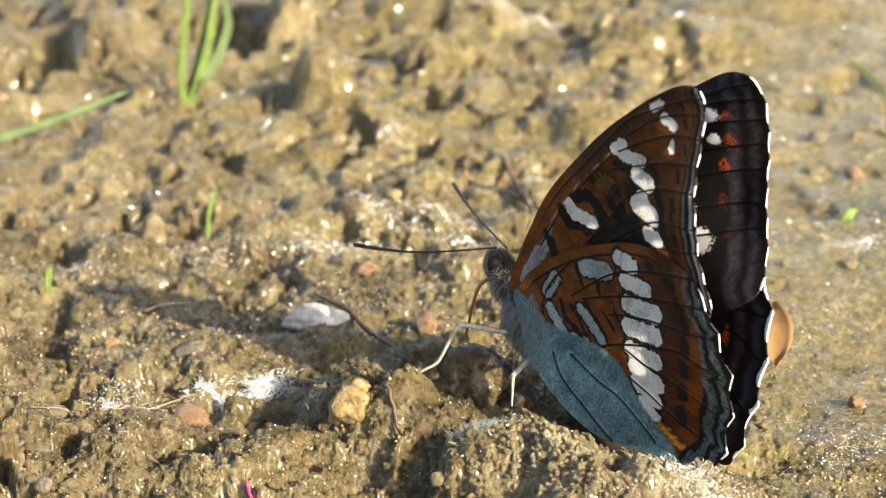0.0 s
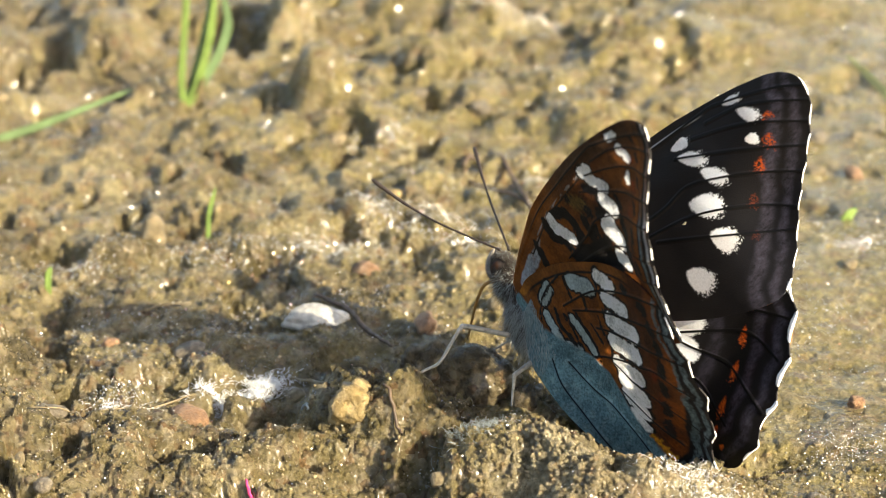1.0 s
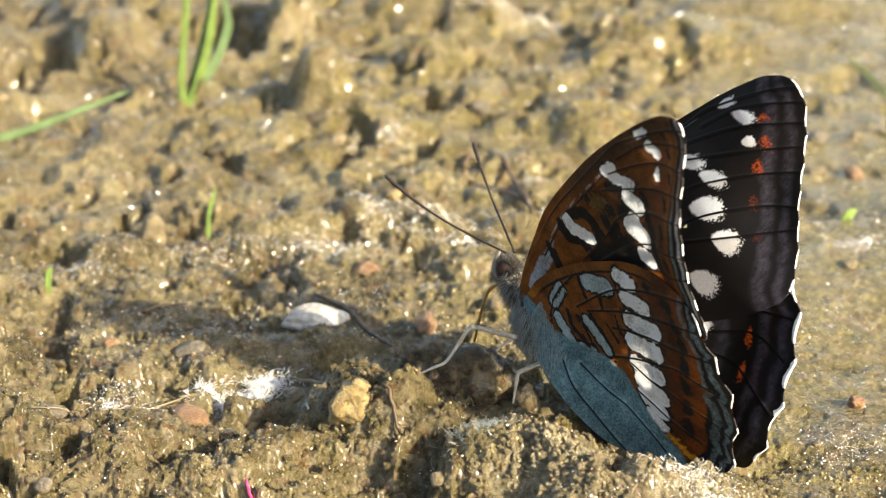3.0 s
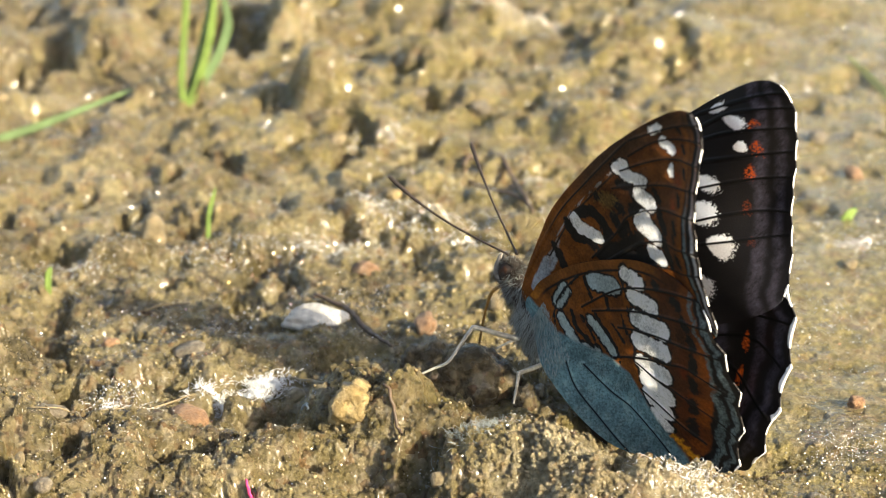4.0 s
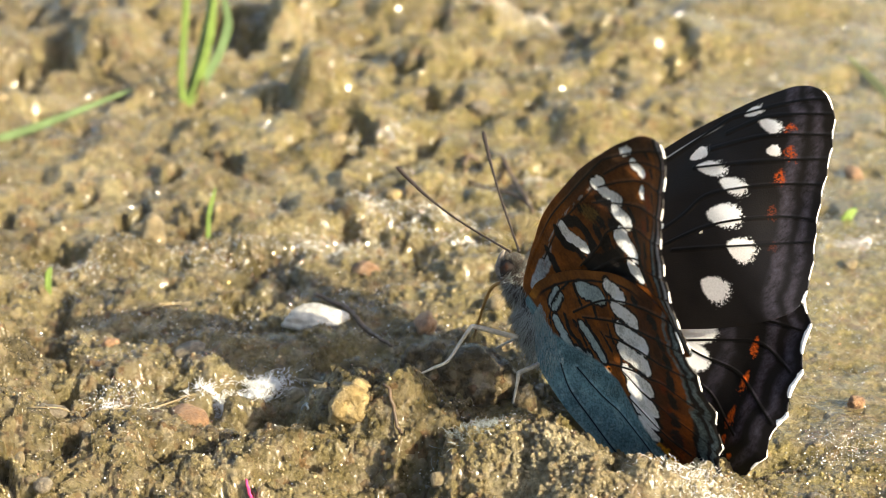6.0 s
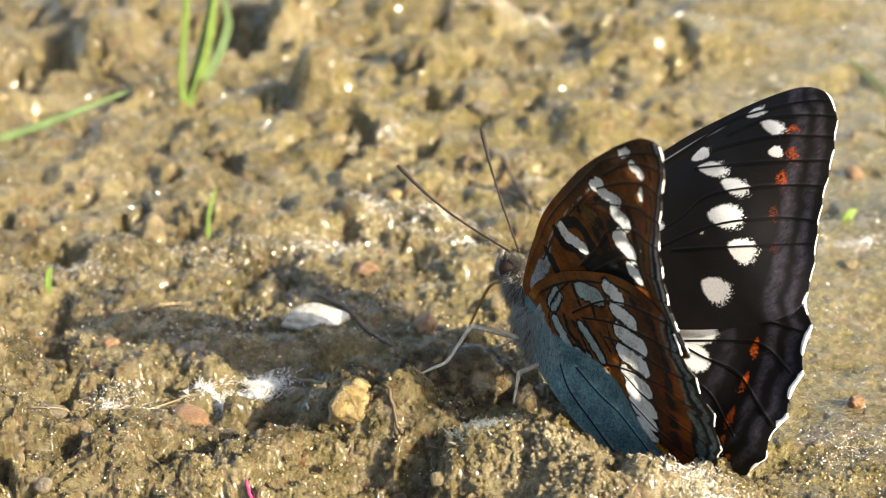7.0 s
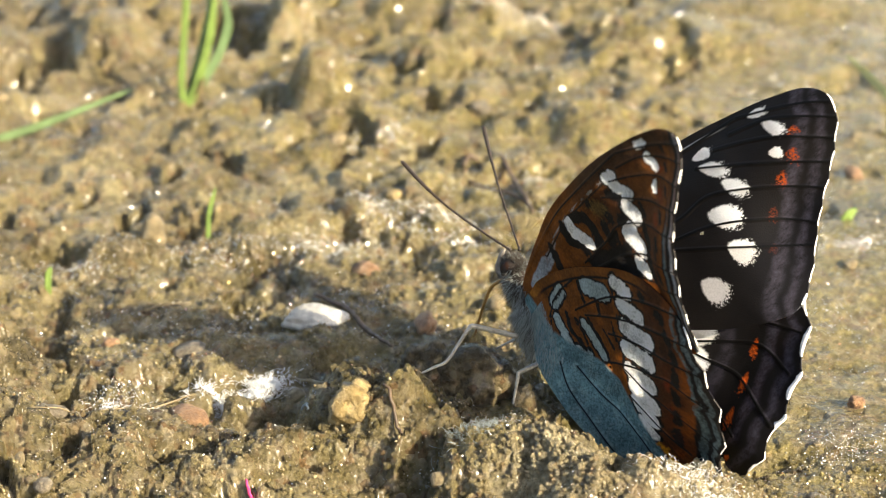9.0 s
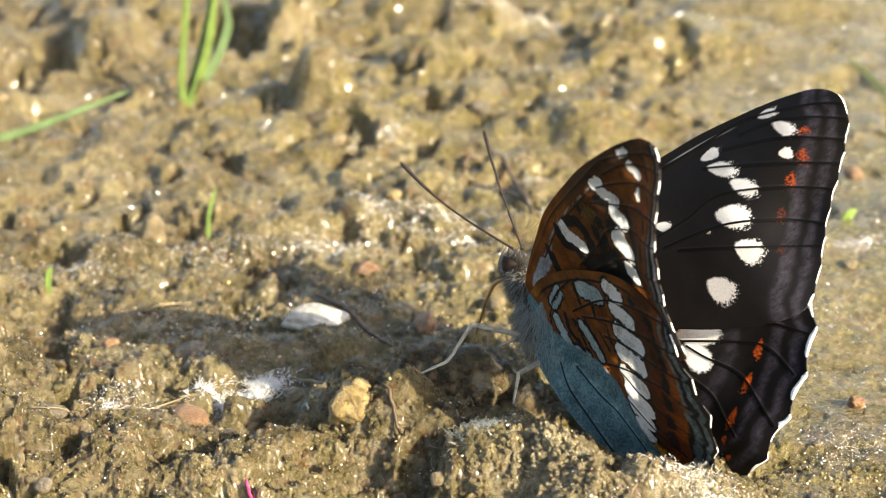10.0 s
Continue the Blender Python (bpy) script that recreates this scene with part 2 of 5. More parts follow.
def fbm(x, y, seed, octaves=4, gain=0.5):
    s, amp = np.zeros_like(x), 1.0
    for k in range(octaves):
        c, n = math.cos(0.7 * k + 0.4), math.sin(0.7 * k + 0.4)
        s += amp * value_noise((c * x - n * y) * 2 ** k, (n * x + c * y) * 2 ** k, seed + k)
        amp *= gain
    return s


def cells(x, y, seed):
    """Distance to the nearest of scattered points, and that point's own number."""
    ix, iy = np.floor(x), np.floor(y)
    best, own = np.full(x.shape, 9.0), np.zeros_like(x)
    for dx in (-1, 0, 1):
        for dy in (-1, 0, 1):
            jx, jy = ix + dx, iy + dy
            px, py = jx + lattice(jx, jy, seed), jy + lattice(jx, jy, seed + 7)
            d = np.hypot(px - x, py - y)
            near = d < best
            best, own = np.where(near, d, best), np.where(near, lattice(jx, jy, seed + 13), own)
    return best, own


def smooth01(a, b, x):
    t = np.clip((x - a) / (b - a), 0, 1)
    return t * t * (3 - 2 * t)


# ---- ground: one sheet of lumpy mud, fine where the camera looks ----
# centre x, y, half widths, height or depth, all in millimetres, and steepness
LUMPS = (
    (8.0, 200.0, 8.5, 5.2, 5.6, 2.4), (21, 194, 11, 5, 4.0, 1.8), (9, 190, 10, 7, 2.4, 1.8), (20, 184, 16, 9, 1.5, 1.6), (-2.0, 209.0, 6.0, 5.5, 2.6, 2.0),
    (-8.5, 213, 6.8, 5.5, 4.2, 2.8), (-4, 221, 5, 4, 1.6, 1.6), (-21, 203, 9, 5, 2.2, 2.0), (-33, 207, 8, 6, 1.8, 2.0), (-44, 211, 9, 6, 2.2, 2.0),
    (-19.5, 319, 5, 5, 9.0, 2.4), (-58, 352, 6, 9, 6.5, 2.0), (-29, 361, 5, 7, 8.0, 2.0), (-3, 338, 5, 6, 3.0, 1.6), (24, 306, 5, 9, 3.5, 1.8),
    (-55, 229, 6, 9, 3.6, 2.4), (-27, 224, 3.0, 2.4, 2.6, 2.0), (-80, 340, 12, 9, 6.0, 1.6), (45, 352, 16, 10, 4.5, 1.4), (-58, 200, 14, 13, 4.0, 1.4),
    (-45, 262, 7, 4, 2.4, 1.8), (-33, 274, 4, 3, 2.4, 2.0), (60, 372, 16, 8, 4.0, 1.4), (-1, 368, 15, 8, 4.0, 1.4), (-75, 310, 8, 8, 4.0, 2.0), (-14, 290, 6, 4, 1.6, 1.8),
)
HOLLOWS = ((-51, 235.5, 4.6, 3.2, 4.0, 2.0), (-51, 243, 2.4, 3.6, 2.8, 1.6), (-20.5, 214.5, 5.0, 3.0, 5.0, 2.4), (-33.5, 222.5, 3.6, 1.8, 2.4, 2.0), (-43.8, 216.5, 1.3, 3.2, 4.2, 1.8), (-12, 203, 5, 3, 2.8, 1.6),
           (-5.5, 197.5, 4.5, 3.0, 3.0, 2.0), (-2.2, 201.5, 2.6, 4.0, 3.4, 2.2), (16, 209, 8, 4.5, 1.8, 1.5), (35, 202, 5, 4, 2.6, 1.0), (-29, 317, 6, 3.2, 6.0, 1.8), (-28, 206.5, 4.5, 2.6, 2.6, 2.0), (-17.5, 199.5, 3.0, 2.0, 2.4, 2.0),
           (-67.5, 345, 2.6, 9, 8.0, 1.8), (-36, 356, 4.2, 5.5, 7.0, 1.8), (-60, 367, 1.6, 8, 6.0, 1.6))


def height(x, y):
    xs = x + 2.6 * fbm(x / 8, y / 8, 91, 3)
    ys = y + 2.6 * fbm(x / 8, y / 8, 95, 3)
    z = 2.6 * fbm(xs / 34, ys / 34, 3, 2)
    for cx, cy, rx, ry, h, steep in LUMPS:
        d = ((xs - cx) / rx) ** 2 + ((ys - cy) / ry) ** 2
        z = z + h * np.exp(-np.minimum(d, 40) ** steep)
    for cx, cy, rx, ry, h, steep in HOLLOWS:
        d = ((xs - cx) / rx) ** 2 + ((ys - cy) / ry) ** 2
        z = z - h * np.exp(-np.minimum(d, 40) ** steep)
    calm = smooth01(24, 42, x - 0.05 * (y - 200)) * 0.82
    flat = smooth01(1.3, 0.6, np.hypot((x + 23) / 27, (y - 238) / 14))
    z = z * (1 - 0.6 * flat) - 0.5 * flat + 1.6 * flat * smooth01(239, 231, y)
    calm = np.maximum(calm, 0.45 * flat)
    rough = 1 - calm
    far = 1 + 0.3 * smooth01(260, 330, y)
    near = smooth01(268, 235, y)
    z = z + rough * far * 2.7 * fbm(xs / 9.5, ys / 9.5, 21, 3, 0.55)
    d, own = cells(xs / 5.0, ys / 5.0, 41)
    z = z + rough * far * np.clip(own - 0.5, 0, 1) * 2.6 * np.sqrt(np.clip(1 - (d * 1.7) ** 2, 0, 1))
    xs, ys = xs + 1.3 * fbm(x / 1.3, y / 1.3, 131, 3, 0.7), ys + 1.3 * fbm(x / 1.3, y / 1.3, 137, 3, 0.7)
    d, own = cells(xs / 2.1 + 0.3 * ys / 2.1, ys / 2.1, 57)
    z = z + rough * (0.4 + 0.6 * near) * 1.2 * np.clip(1 - d * 1.25, 0, 1) * np.clip(own - 0.25, 0, 1)
    d, own = cells((x + 0.5 * (xs - x)) / 0.95, (y + 0.5 * (ys - y)) / 0.95, 77)
    z = z + (0.3 + 0.7 * rough) * (0.12 + 0.88 * near) * 0.4 * np.clip(1 - d * 1.3, 0, 1) * np.clip(own - 0.15, 0, 1)
    z = z + rough * 2.2 * smooth01(250, 300, y) * fbm(xs / 13, ys / 15, 111, 2, 0.5)
    pits = fbm((xs + x) / 10.0, (ys + y) / 12.0, 63, 3, 0.5)
    z = z - rough * (far + 0.8 * smooth01(250, 300, y)) * 7.0 * np.clip(pits - 0.2, 0, 1) * (1 + 0.5 * near * smooth01(0, -12, x))
    return z + 0.75 * (0.1 + 0.9 * rough) * (0.4 + 0.6 * near) * fbm(x / 1.1, y / 1.1, 33, 4, 0.7)


def ground_at(x, y):
    return float(height(np.array([float(x)]), np.array([float(y)]))[0])


def build_ground():
    s = np.linspace(-1, 1, 600)
    wide = 1.0 + np.geomspace(0.03, 400, 26)
    s = np.concatenate([-wide[::-1], s, wide])
    y = np.geomspace(165, 460, 780)
    y = np.concatenate([-np.geomspace(30, 30000, 14)[::-1], np.linspace(0, 160, 40), y, 460 + np.geomspace(2, 60000, 30)])
    gs, gy = np.meshgrid(s, y)
    gx = gs * 0.31 * np.clip(gy, 165, 460)
    gz = height(gx, gy)
    k = np.clip((460 - np.abs(gy - 300) * 1.5) / 100, 0, 1) * (np.abs(gs) <= 1)
    px, py = (gx + 1.3 * gz) / 1.3, (gy - 1.7 * gz) / 1.3
    gx = gx + k * 0.4 * fbm(px * 1.6, py * 1.6, 301, 3, 0.6)
    k = k * (1 - 0.75 * smooth01(24, 42, gx - 0.05 * (gy - 200)))
    gz = gz + k * 0.3 * fbm(py + 9.1, px - 4.7, 317, 3, 0.65)
    n, m = gx.shape
    i = (np.arange(n - 1)[:, None] * m + np.arange(m - 1)[None]).ravel()
    quads = np.stack([i, i + 1, i + m + 1, i + m], 1)
    me = mesh_of("ground", np.stack([gx, gy, gz], -1), quads, MUD)
    return tagged(new("ground", me), "bare wet brown mud with lumps, crumbs and puddled gloss", "ground", kind="structure")


build_ground()


# ---- butterfly ----
def curl_fore(u, v):
    """How far the sheet bends out of its plane: most along the outer margin."""
    from_edge = 28.1 + 0.806 * u - 0.59 * v
    return 2.6 * smooth01(-1.0, -9.5, u) * smooth01(13, 2, from_edge) * smooth01(19, 29, v) + 0.35 * np.exp(-((u - 3.5) / 2.0) ** 2)


def curl_hind(u, v):
    belly = 3.8 * np.exp(-((v + 4.5) / 6.5) ** 2) * smooth01(3, -6, u)
    return 0.95 + 1.2 * np.clip((-u - 8) / 8, 0, 1) * np.clip(v / 18, 0, 1) - 2.0 * smooth01(-18, -26, u) * smooth01(2, 10, v) + belly


FORE = ((0.8, -2.0), (4.1, -1.2), (6.0, 7.7), (6.5, 14.4), (5.2, 24.5), (3.4, 31.6), (1.8, 36.3), (0.2, 39.5), (-1.9, 41.0), (-4.1, 40.3),
        (-5.9, 38.3), (-7.8, 35.6), (-9.9, 32.6), (-12.4, 29.7), (-15.1, 27.0), (-17.6, 23.9), (-17.2, 20.6), (-13.9, 14.6), (-8.5, 7.5), (-3.1, 1.0))
HIND = ((2.2, -1.2), (2.7, 2.0), (2.3, 5.4), (-0.2, 12.0), (-4.4, 18.7), (-7.9, 22.2), (-11.9, 24.5), (-15.3, 25.1), (-18.1, 23.9), (-20.9, 22.0), (-23.1, 19.6),
        (-25.0, 17.1), (-26.4, 14.3), (-27.5, 11.7), (-28.5, 8.9), (-28.2, 5.8), (-25.5, 3.2), (-21.6, 2.1), (-17.1, -0.5), (-13.2, -1.5), (-9.2, -1.8), (-4.2, -1.6))
FORE_VEINS = (((4.8, 2.1), (5.3, 8.0), (5.4, 14.8), (4.4, 22.2), (3.0, 30.7)), ((2.9, 31.1), (0.8, 35.3), (-1.1, 38.6), (-2.9, 40.9)),
              ((2.0, 29.4), (0.5, 33.7), (-1.6, 36.9), (-4.3, 40.0)), ((1.9, 26.8), (-0.1, 30.9), (-2.2, 34.2), (-5.8, 38.3)),
              ((1.6, 23.9), (-1.1, 27.9), (-4.2, 32.2), (-7.5, 36.3)), ((-0.8, 13.3), (-1.6, 19.0), (-1.7, 22.9), (-3.6, 26.7), (-6.3, 30.6), (-9.2, 33.9)),
              ((-2.5, 14.7), (-4.6, 21.4), (-8.0, 27.0), (-11.5, 30.7)), ((-3.8, 15.9), (-7.4, 21.1), (-13.0, 28.7)))
HIND_VEINS = (((-1.0, 10.4), (-0.5, 7.1), (-0.6, 4.6)), ((-3.5, 7.7), (-5.7, 14.4), (-8.3, 18.5), (-10.7, 21.5), (-14.3, 25.3)),
              ((-4.8, 8.7), (-8.4, 14.0), (-13.4, 20.1), (-17.6, 24.3)), ((-8.4, 10.5), (-10.5, 13.1), (-15.2, 18.0), (-20.1, 22.0)),
              ((-10.1, 6.7), (-11.9, 9.5), (-15.7, 14.5), (-18.2, 17.0), (-22.7, 18.1)), ((-12.6, 9.5), (-15.1, 10.6), (-18.7, 12.6), (-22.4, 13.0), (-26.0, 13.2)),
              ((-14.9, 7.3), (-18.4, 8.5), (-21.7, 8.5), (-24.2, 8.6)), ((-6.3, 1.1), (-9.3, 0.2), (-14.0, 0.2), (-18.7, 0.5)),
              ((-8.0, 2.6), (-12.5, 3.4), (-16.5, 4.5), (-22.1, 4.4)))
# centre, half length, half width, slant in degrees
# strokes on the undersides: both ends, half width
FORE_CHALK = ((1.4, 34.7, 1.0, 35.7, 0.42), (-0.3, 34.8, -1.5, 35.0, 0.58), (-2.7, 33.4, -3.1, 32.9, 0.4), (2.4, 26.6, 2.0, 27.9, 0.6),
              (1.3, 26.8, -0.9, 28.3, 0.66), (-1.4, 26.5, -3.0, 27.0, 0.95), (-3.4, 23.9, -5.6, 24.6, 1.1), (-3.3, 24.9, -4.2, 24.6, 0.85),
              (-6.3, 22.3, -7.8, 23.1, 0.85), (3.4, 15.6, 2.2, 15.1, 0.6), (2.5, 15.3, -0.2, 16.5, 0.62))
FORE_BLACK = ((3.5, 16.7, 2.4, 18.6, 0.5), (2.4, 18.6, 0.7, 18.8, 0.5), (0.7, 18.8, -0.8, 18.4, 0.5), (-0.8, 18.4, -1.0, 16.8, 0.5), (3.8, 14.1, 2.0, 13.8, 0.5),
              (2.0, 13.8, -0.2, 15.3, 0.5), (2.6, 21.1, 0.8, 22.6, 0.4), (0.8, 22.6, -0.5, 22.5, 0.4), (-1.8, 15.1, -2.7, 17.4, 0.9), (-2.7, 17.4, -4.2, 19.0, 0.9),
              (-4.2, 19.0, -6.5, 20.9, 0.9), (-3.2, 19.0, -4.1, 21.7, 0.7), (-0.1, 20.9, -1.5, 20.7, 0.35), (1.2, 25.3, -0.3, 26.3, 0.35),
              (-0.1, 26.0, -1.6, 25.3, 0.4), (-1.6, 23.8, -1.8, 24.7, 0.4))
FORE_BLACK_MORE = ((2.9, 9.5, 1.3, 8.3, 0.45), (3.9, 9.7, 2.8, 9.3, 0.25), (-7.2, 25.5, -8.7, 24.9, 0.8), (-4.6, 27.3, -6.3, 26.9, 0.5), (-2.3, 20.2, -2.1, 21.6, 0.4),
                   (-2.5, 28.9, -3.6, 28.5, 0.3))
FORE_DOTS = ((-1.0, 37.8, -1.4, 37.6, 0.3), (-2.6, 36.8, -3.0, 36.6, 0.32), (-4.5, 35.3, -4.8, 35.0, 0.34), (-5.7, 32.6, -6.3, 32.2, 0.36),
             (-7.1, 29.7, -7.8, 29.4, 0.42), (-7.8, 28.7, -8.3, 28.5, 0.36), (-9.7, 27.1, -10.4, 26.7, 0.42))
FORE_UPPER_SPOTS = ((1.7, 33.4, 1.24, 0.5, 110.0), (-0.8, 34.0, 1.51, 0.75, 149.0), (-3.0, 32.4, 0.8, 0.62, 124.0), (2.4, 25.3, 1.33, 0.62, 103.0),
                    (0.2, 25.5, 1.88, 0.85, 135.0), (-2.9, 26.3, 1.69, 0.95, 148.0), (-4.7, 23.3, 2.12, 1.35, 134.0), (-8.8, 22.4, 1.71, 1.35, 152.0),
                    (-10.3, 17.2, 1.89, 1.45, 158.0), (-0.5, 15.9, 0.99, 0.6, 133.0))
FORE_RED = ((-2.5, 35.7, 0.57, 0.6, -126.0), (-4.3, 33.7, 0.84, 0.7, -122.0), (-5.5, 30.9, 0.93, 0.6, -120.0), (-7.7, 27.5, 0.84, 0.5, -128.0),
            (-10.7, 25.2, 0.63, 0.4, -135.0))
HIND_GREY = ((-0.7, 4.8, -0.5, 7.1, 0.85), (-2.1, 3.8, -5.3, 3.4, 0.6), (-2.8, 12.0, -5.2, 14.4, 1.05), (-5.3, 7.4, -9.6, 7.2, 0.7), (-5.7, 3.1, -8.1, 5.2, 0.5))
HIND_BLACK = ((-1.0, 10.4, -0.5, 7.1, 0.16), (-0.5, 7.1, -0.6, 4.6, 0.16), (-0.6, 4.6, -1.3, 3.0, 0.16), (-1.3, 3.0, -2.2, 2.3, 0.16), (-1.8, 11.1, -3.7, 10.1, 0.3),
              (-2.8, 5.8, -4.2, 4.9, 0.28), (-4.2, 4.9, -7.5, 5.1, 0.28), (-4.1, 6.6, -6.0, 6.2, 0.2), (-6.0, 6.2, -7.9, 5.5, 0.2), (-5.4, 8.6, -7.9, 8.2, 0.28),
              (-7.9, 8.2, -10.6, 7.7, 0.28), (-7.7, 9.8, -10.0, 9.8, 0.24))
HIND_BLACK_MORE = ((-5.2, 12.1, -6.1, 11.2, 0.25), (-7.9, 12.2, -9.7, 11.2, 0.2), (-5.6, 16.0, -7.5, 15.3, 0.25), (-8.1, 13.9, -9.4, 13.0, 0.25),
                   (-10.0, 12.3, -11.8, 10.4, 0.25), (-12.0, 10.1, -14.0, 9.0, 0.3), (-14.4, 8.4, -16.6, 7.0, 0.3), (-17.2, 6.7, -19.3, 6.3, 0.3))
HIND_CHALK = ((-5.5, 17.3, -7.3, 18.1, 0.9), (-7.7, 15.9, -10.4, 17.9, 0.92), (-9.6, 14.1, -13.2, 17.2, 1.05), (-11.3, 12.1, -14.7, 15.2, 1.1),
              (-13.2, 10.3, -16.4, 12.8, 1.05), (-14.7, 9.2, -18.0, 10.5, 1.1), (-16.1, 8.0, -19.0, 8.4, 1.0), (-17.7, 6.8, -20.2, 6.6, 0.65))
HIND_DOTS = ((-8.8, 20.5, -9.5, 20.5, 0.34), (-12.0, 21.6, -12.9, 21.6, 0.4), (-14.3, 21.1, -15.3, 21.0, 0.45), (-16.2, 20.2, -17.0, 19.8, 0.45),
             (-17.8, 18.5, -18.5, 17.7, 0.5), (-19.2, 16.0, -19.7, 15.1, 0.5), (-20.4, 13.1, -21.0, 12.0, 0.5), (-21.7, 10.1, -22.4, 8.9, 0.5))
HIND_UPPER_WHITE = ((-12.3, 11.4, 2.28, 1.15, 125.0), (-14.2, 9.7, 1.72, 1.3, 171.0))
HIND_RED = ((-15.1, 17.7, 0.33, 0.3, -175.0), (-17.8, 16.1, 1.3, 0.5, -124.0), (-20.1, 12.9, 1.35, 0.5, -121.0), (-22.3, 9.4, 1.42, 0.5, -121.0),
            (-23.7, 7.1, 0.62, 0.4, -111.0), (-25.6, 6.3, 0.51, 0.35, -97.0))


def blot(u, v, spot, grow=1.0, soft=0.12, ragged=0.0, seed=5, feather=0.0):
    cx, cy, a, b, ang = spot
    c, s = math.cos(radians(ang)), math.sin(radians(ang))
    x, y = (u - cx) * c + (v - cy) * s, -(u - cx) * s + (v - cy) * c
    lean = 1 + feather * 0.35 * np.clip(x / a, -1, 1)
    q = np.sqrt((x / (a * grow)) ** 2 + (y / (b * grow * lean)) ** 2)
    if ragged:
        q = q + ragged * fbm(u / (0.5 - 0.3 * feather), v / (0.5 - 0.3 * feather), seed, 3, 0.8) * (1 + feather * 1.3 * np.clip(x / a, -0.5, 1))
    return 1 - smooth01(1 - soft, 1 + soft, q)


def stroke(u, v, mark, grow=0.0, soft=0.09, ragged=0.12, seed=61):
    a0, b0, a1, b1, w = mark
    du, dv = a1 - a0, b1 - b0
    t = np.clip(((u - a0) * du + (v - b0) * dv) / (du * du + dv * dv), 0, 1)
    r = np.hypot(u - a0 - t * du, v - b0 - t * dv) + ragged * fbm(u / 0.55, v / 0.55, seed, 3, 0.7)
    return 1 - smooth01(w + grow - soft, w + grow + soft, r)


def line_distance(u, v, pts):
    best = np.full(u.shape, 99.0)
    p = np.asarray(pts, dtype=float)
    for a, b in zip(p[:-1], p[1:]):
        e = b - a
        t = np.clip(((u - a[0]) * e[0] + (v - a[1]) * e[1]) / (e @ e), 0, 1)
        best = np.minimum(best, np.hypot(u - a[0] - t * e[0], v - a[1] - t * e[1]))
    return best


def over(col, mask, rgb):
    return col * (1 - mask[:, None]) + np.array(rgb) * mask[:, None]


def band(d, a, b, soft=0.12):
    return smooth01(a - soft, a + soft, d) * (1 - smooth01(b - soft, b + soft, d))


def vein_mask(u, v, veins, width):
    m = np.zeros_like(u)
    for pts in veins:
        m = np.maximum(m, 1 - smooth01(width * 0.6, width * 1.4, line_distance(u, v, spline(pts, 5))))
    return m


ORANGE, RUSTY, BLACK = (0.215, 0.068, 0.011), (0.075, 0.027, 0.010), (0.013, 0.012, 0.012)
SILVER, STEEL, CHALK = (0.42, 0.47, 0.52), (0.13, 0.18, 0.195), (0.93, 0.93, 0.90)


def mottled(col, u, v):
    tone = 1 + 0.5 * fbm(u / 2.4, v / 2.4, 81, 3, 0.6) + 0.45 * fbm(u / 0.2, v / 0.2, 84, 2, 0.8)
    return np.clip(col * np.clip(tone, 0.45, 1.5)[:, None], 0, 0.95)


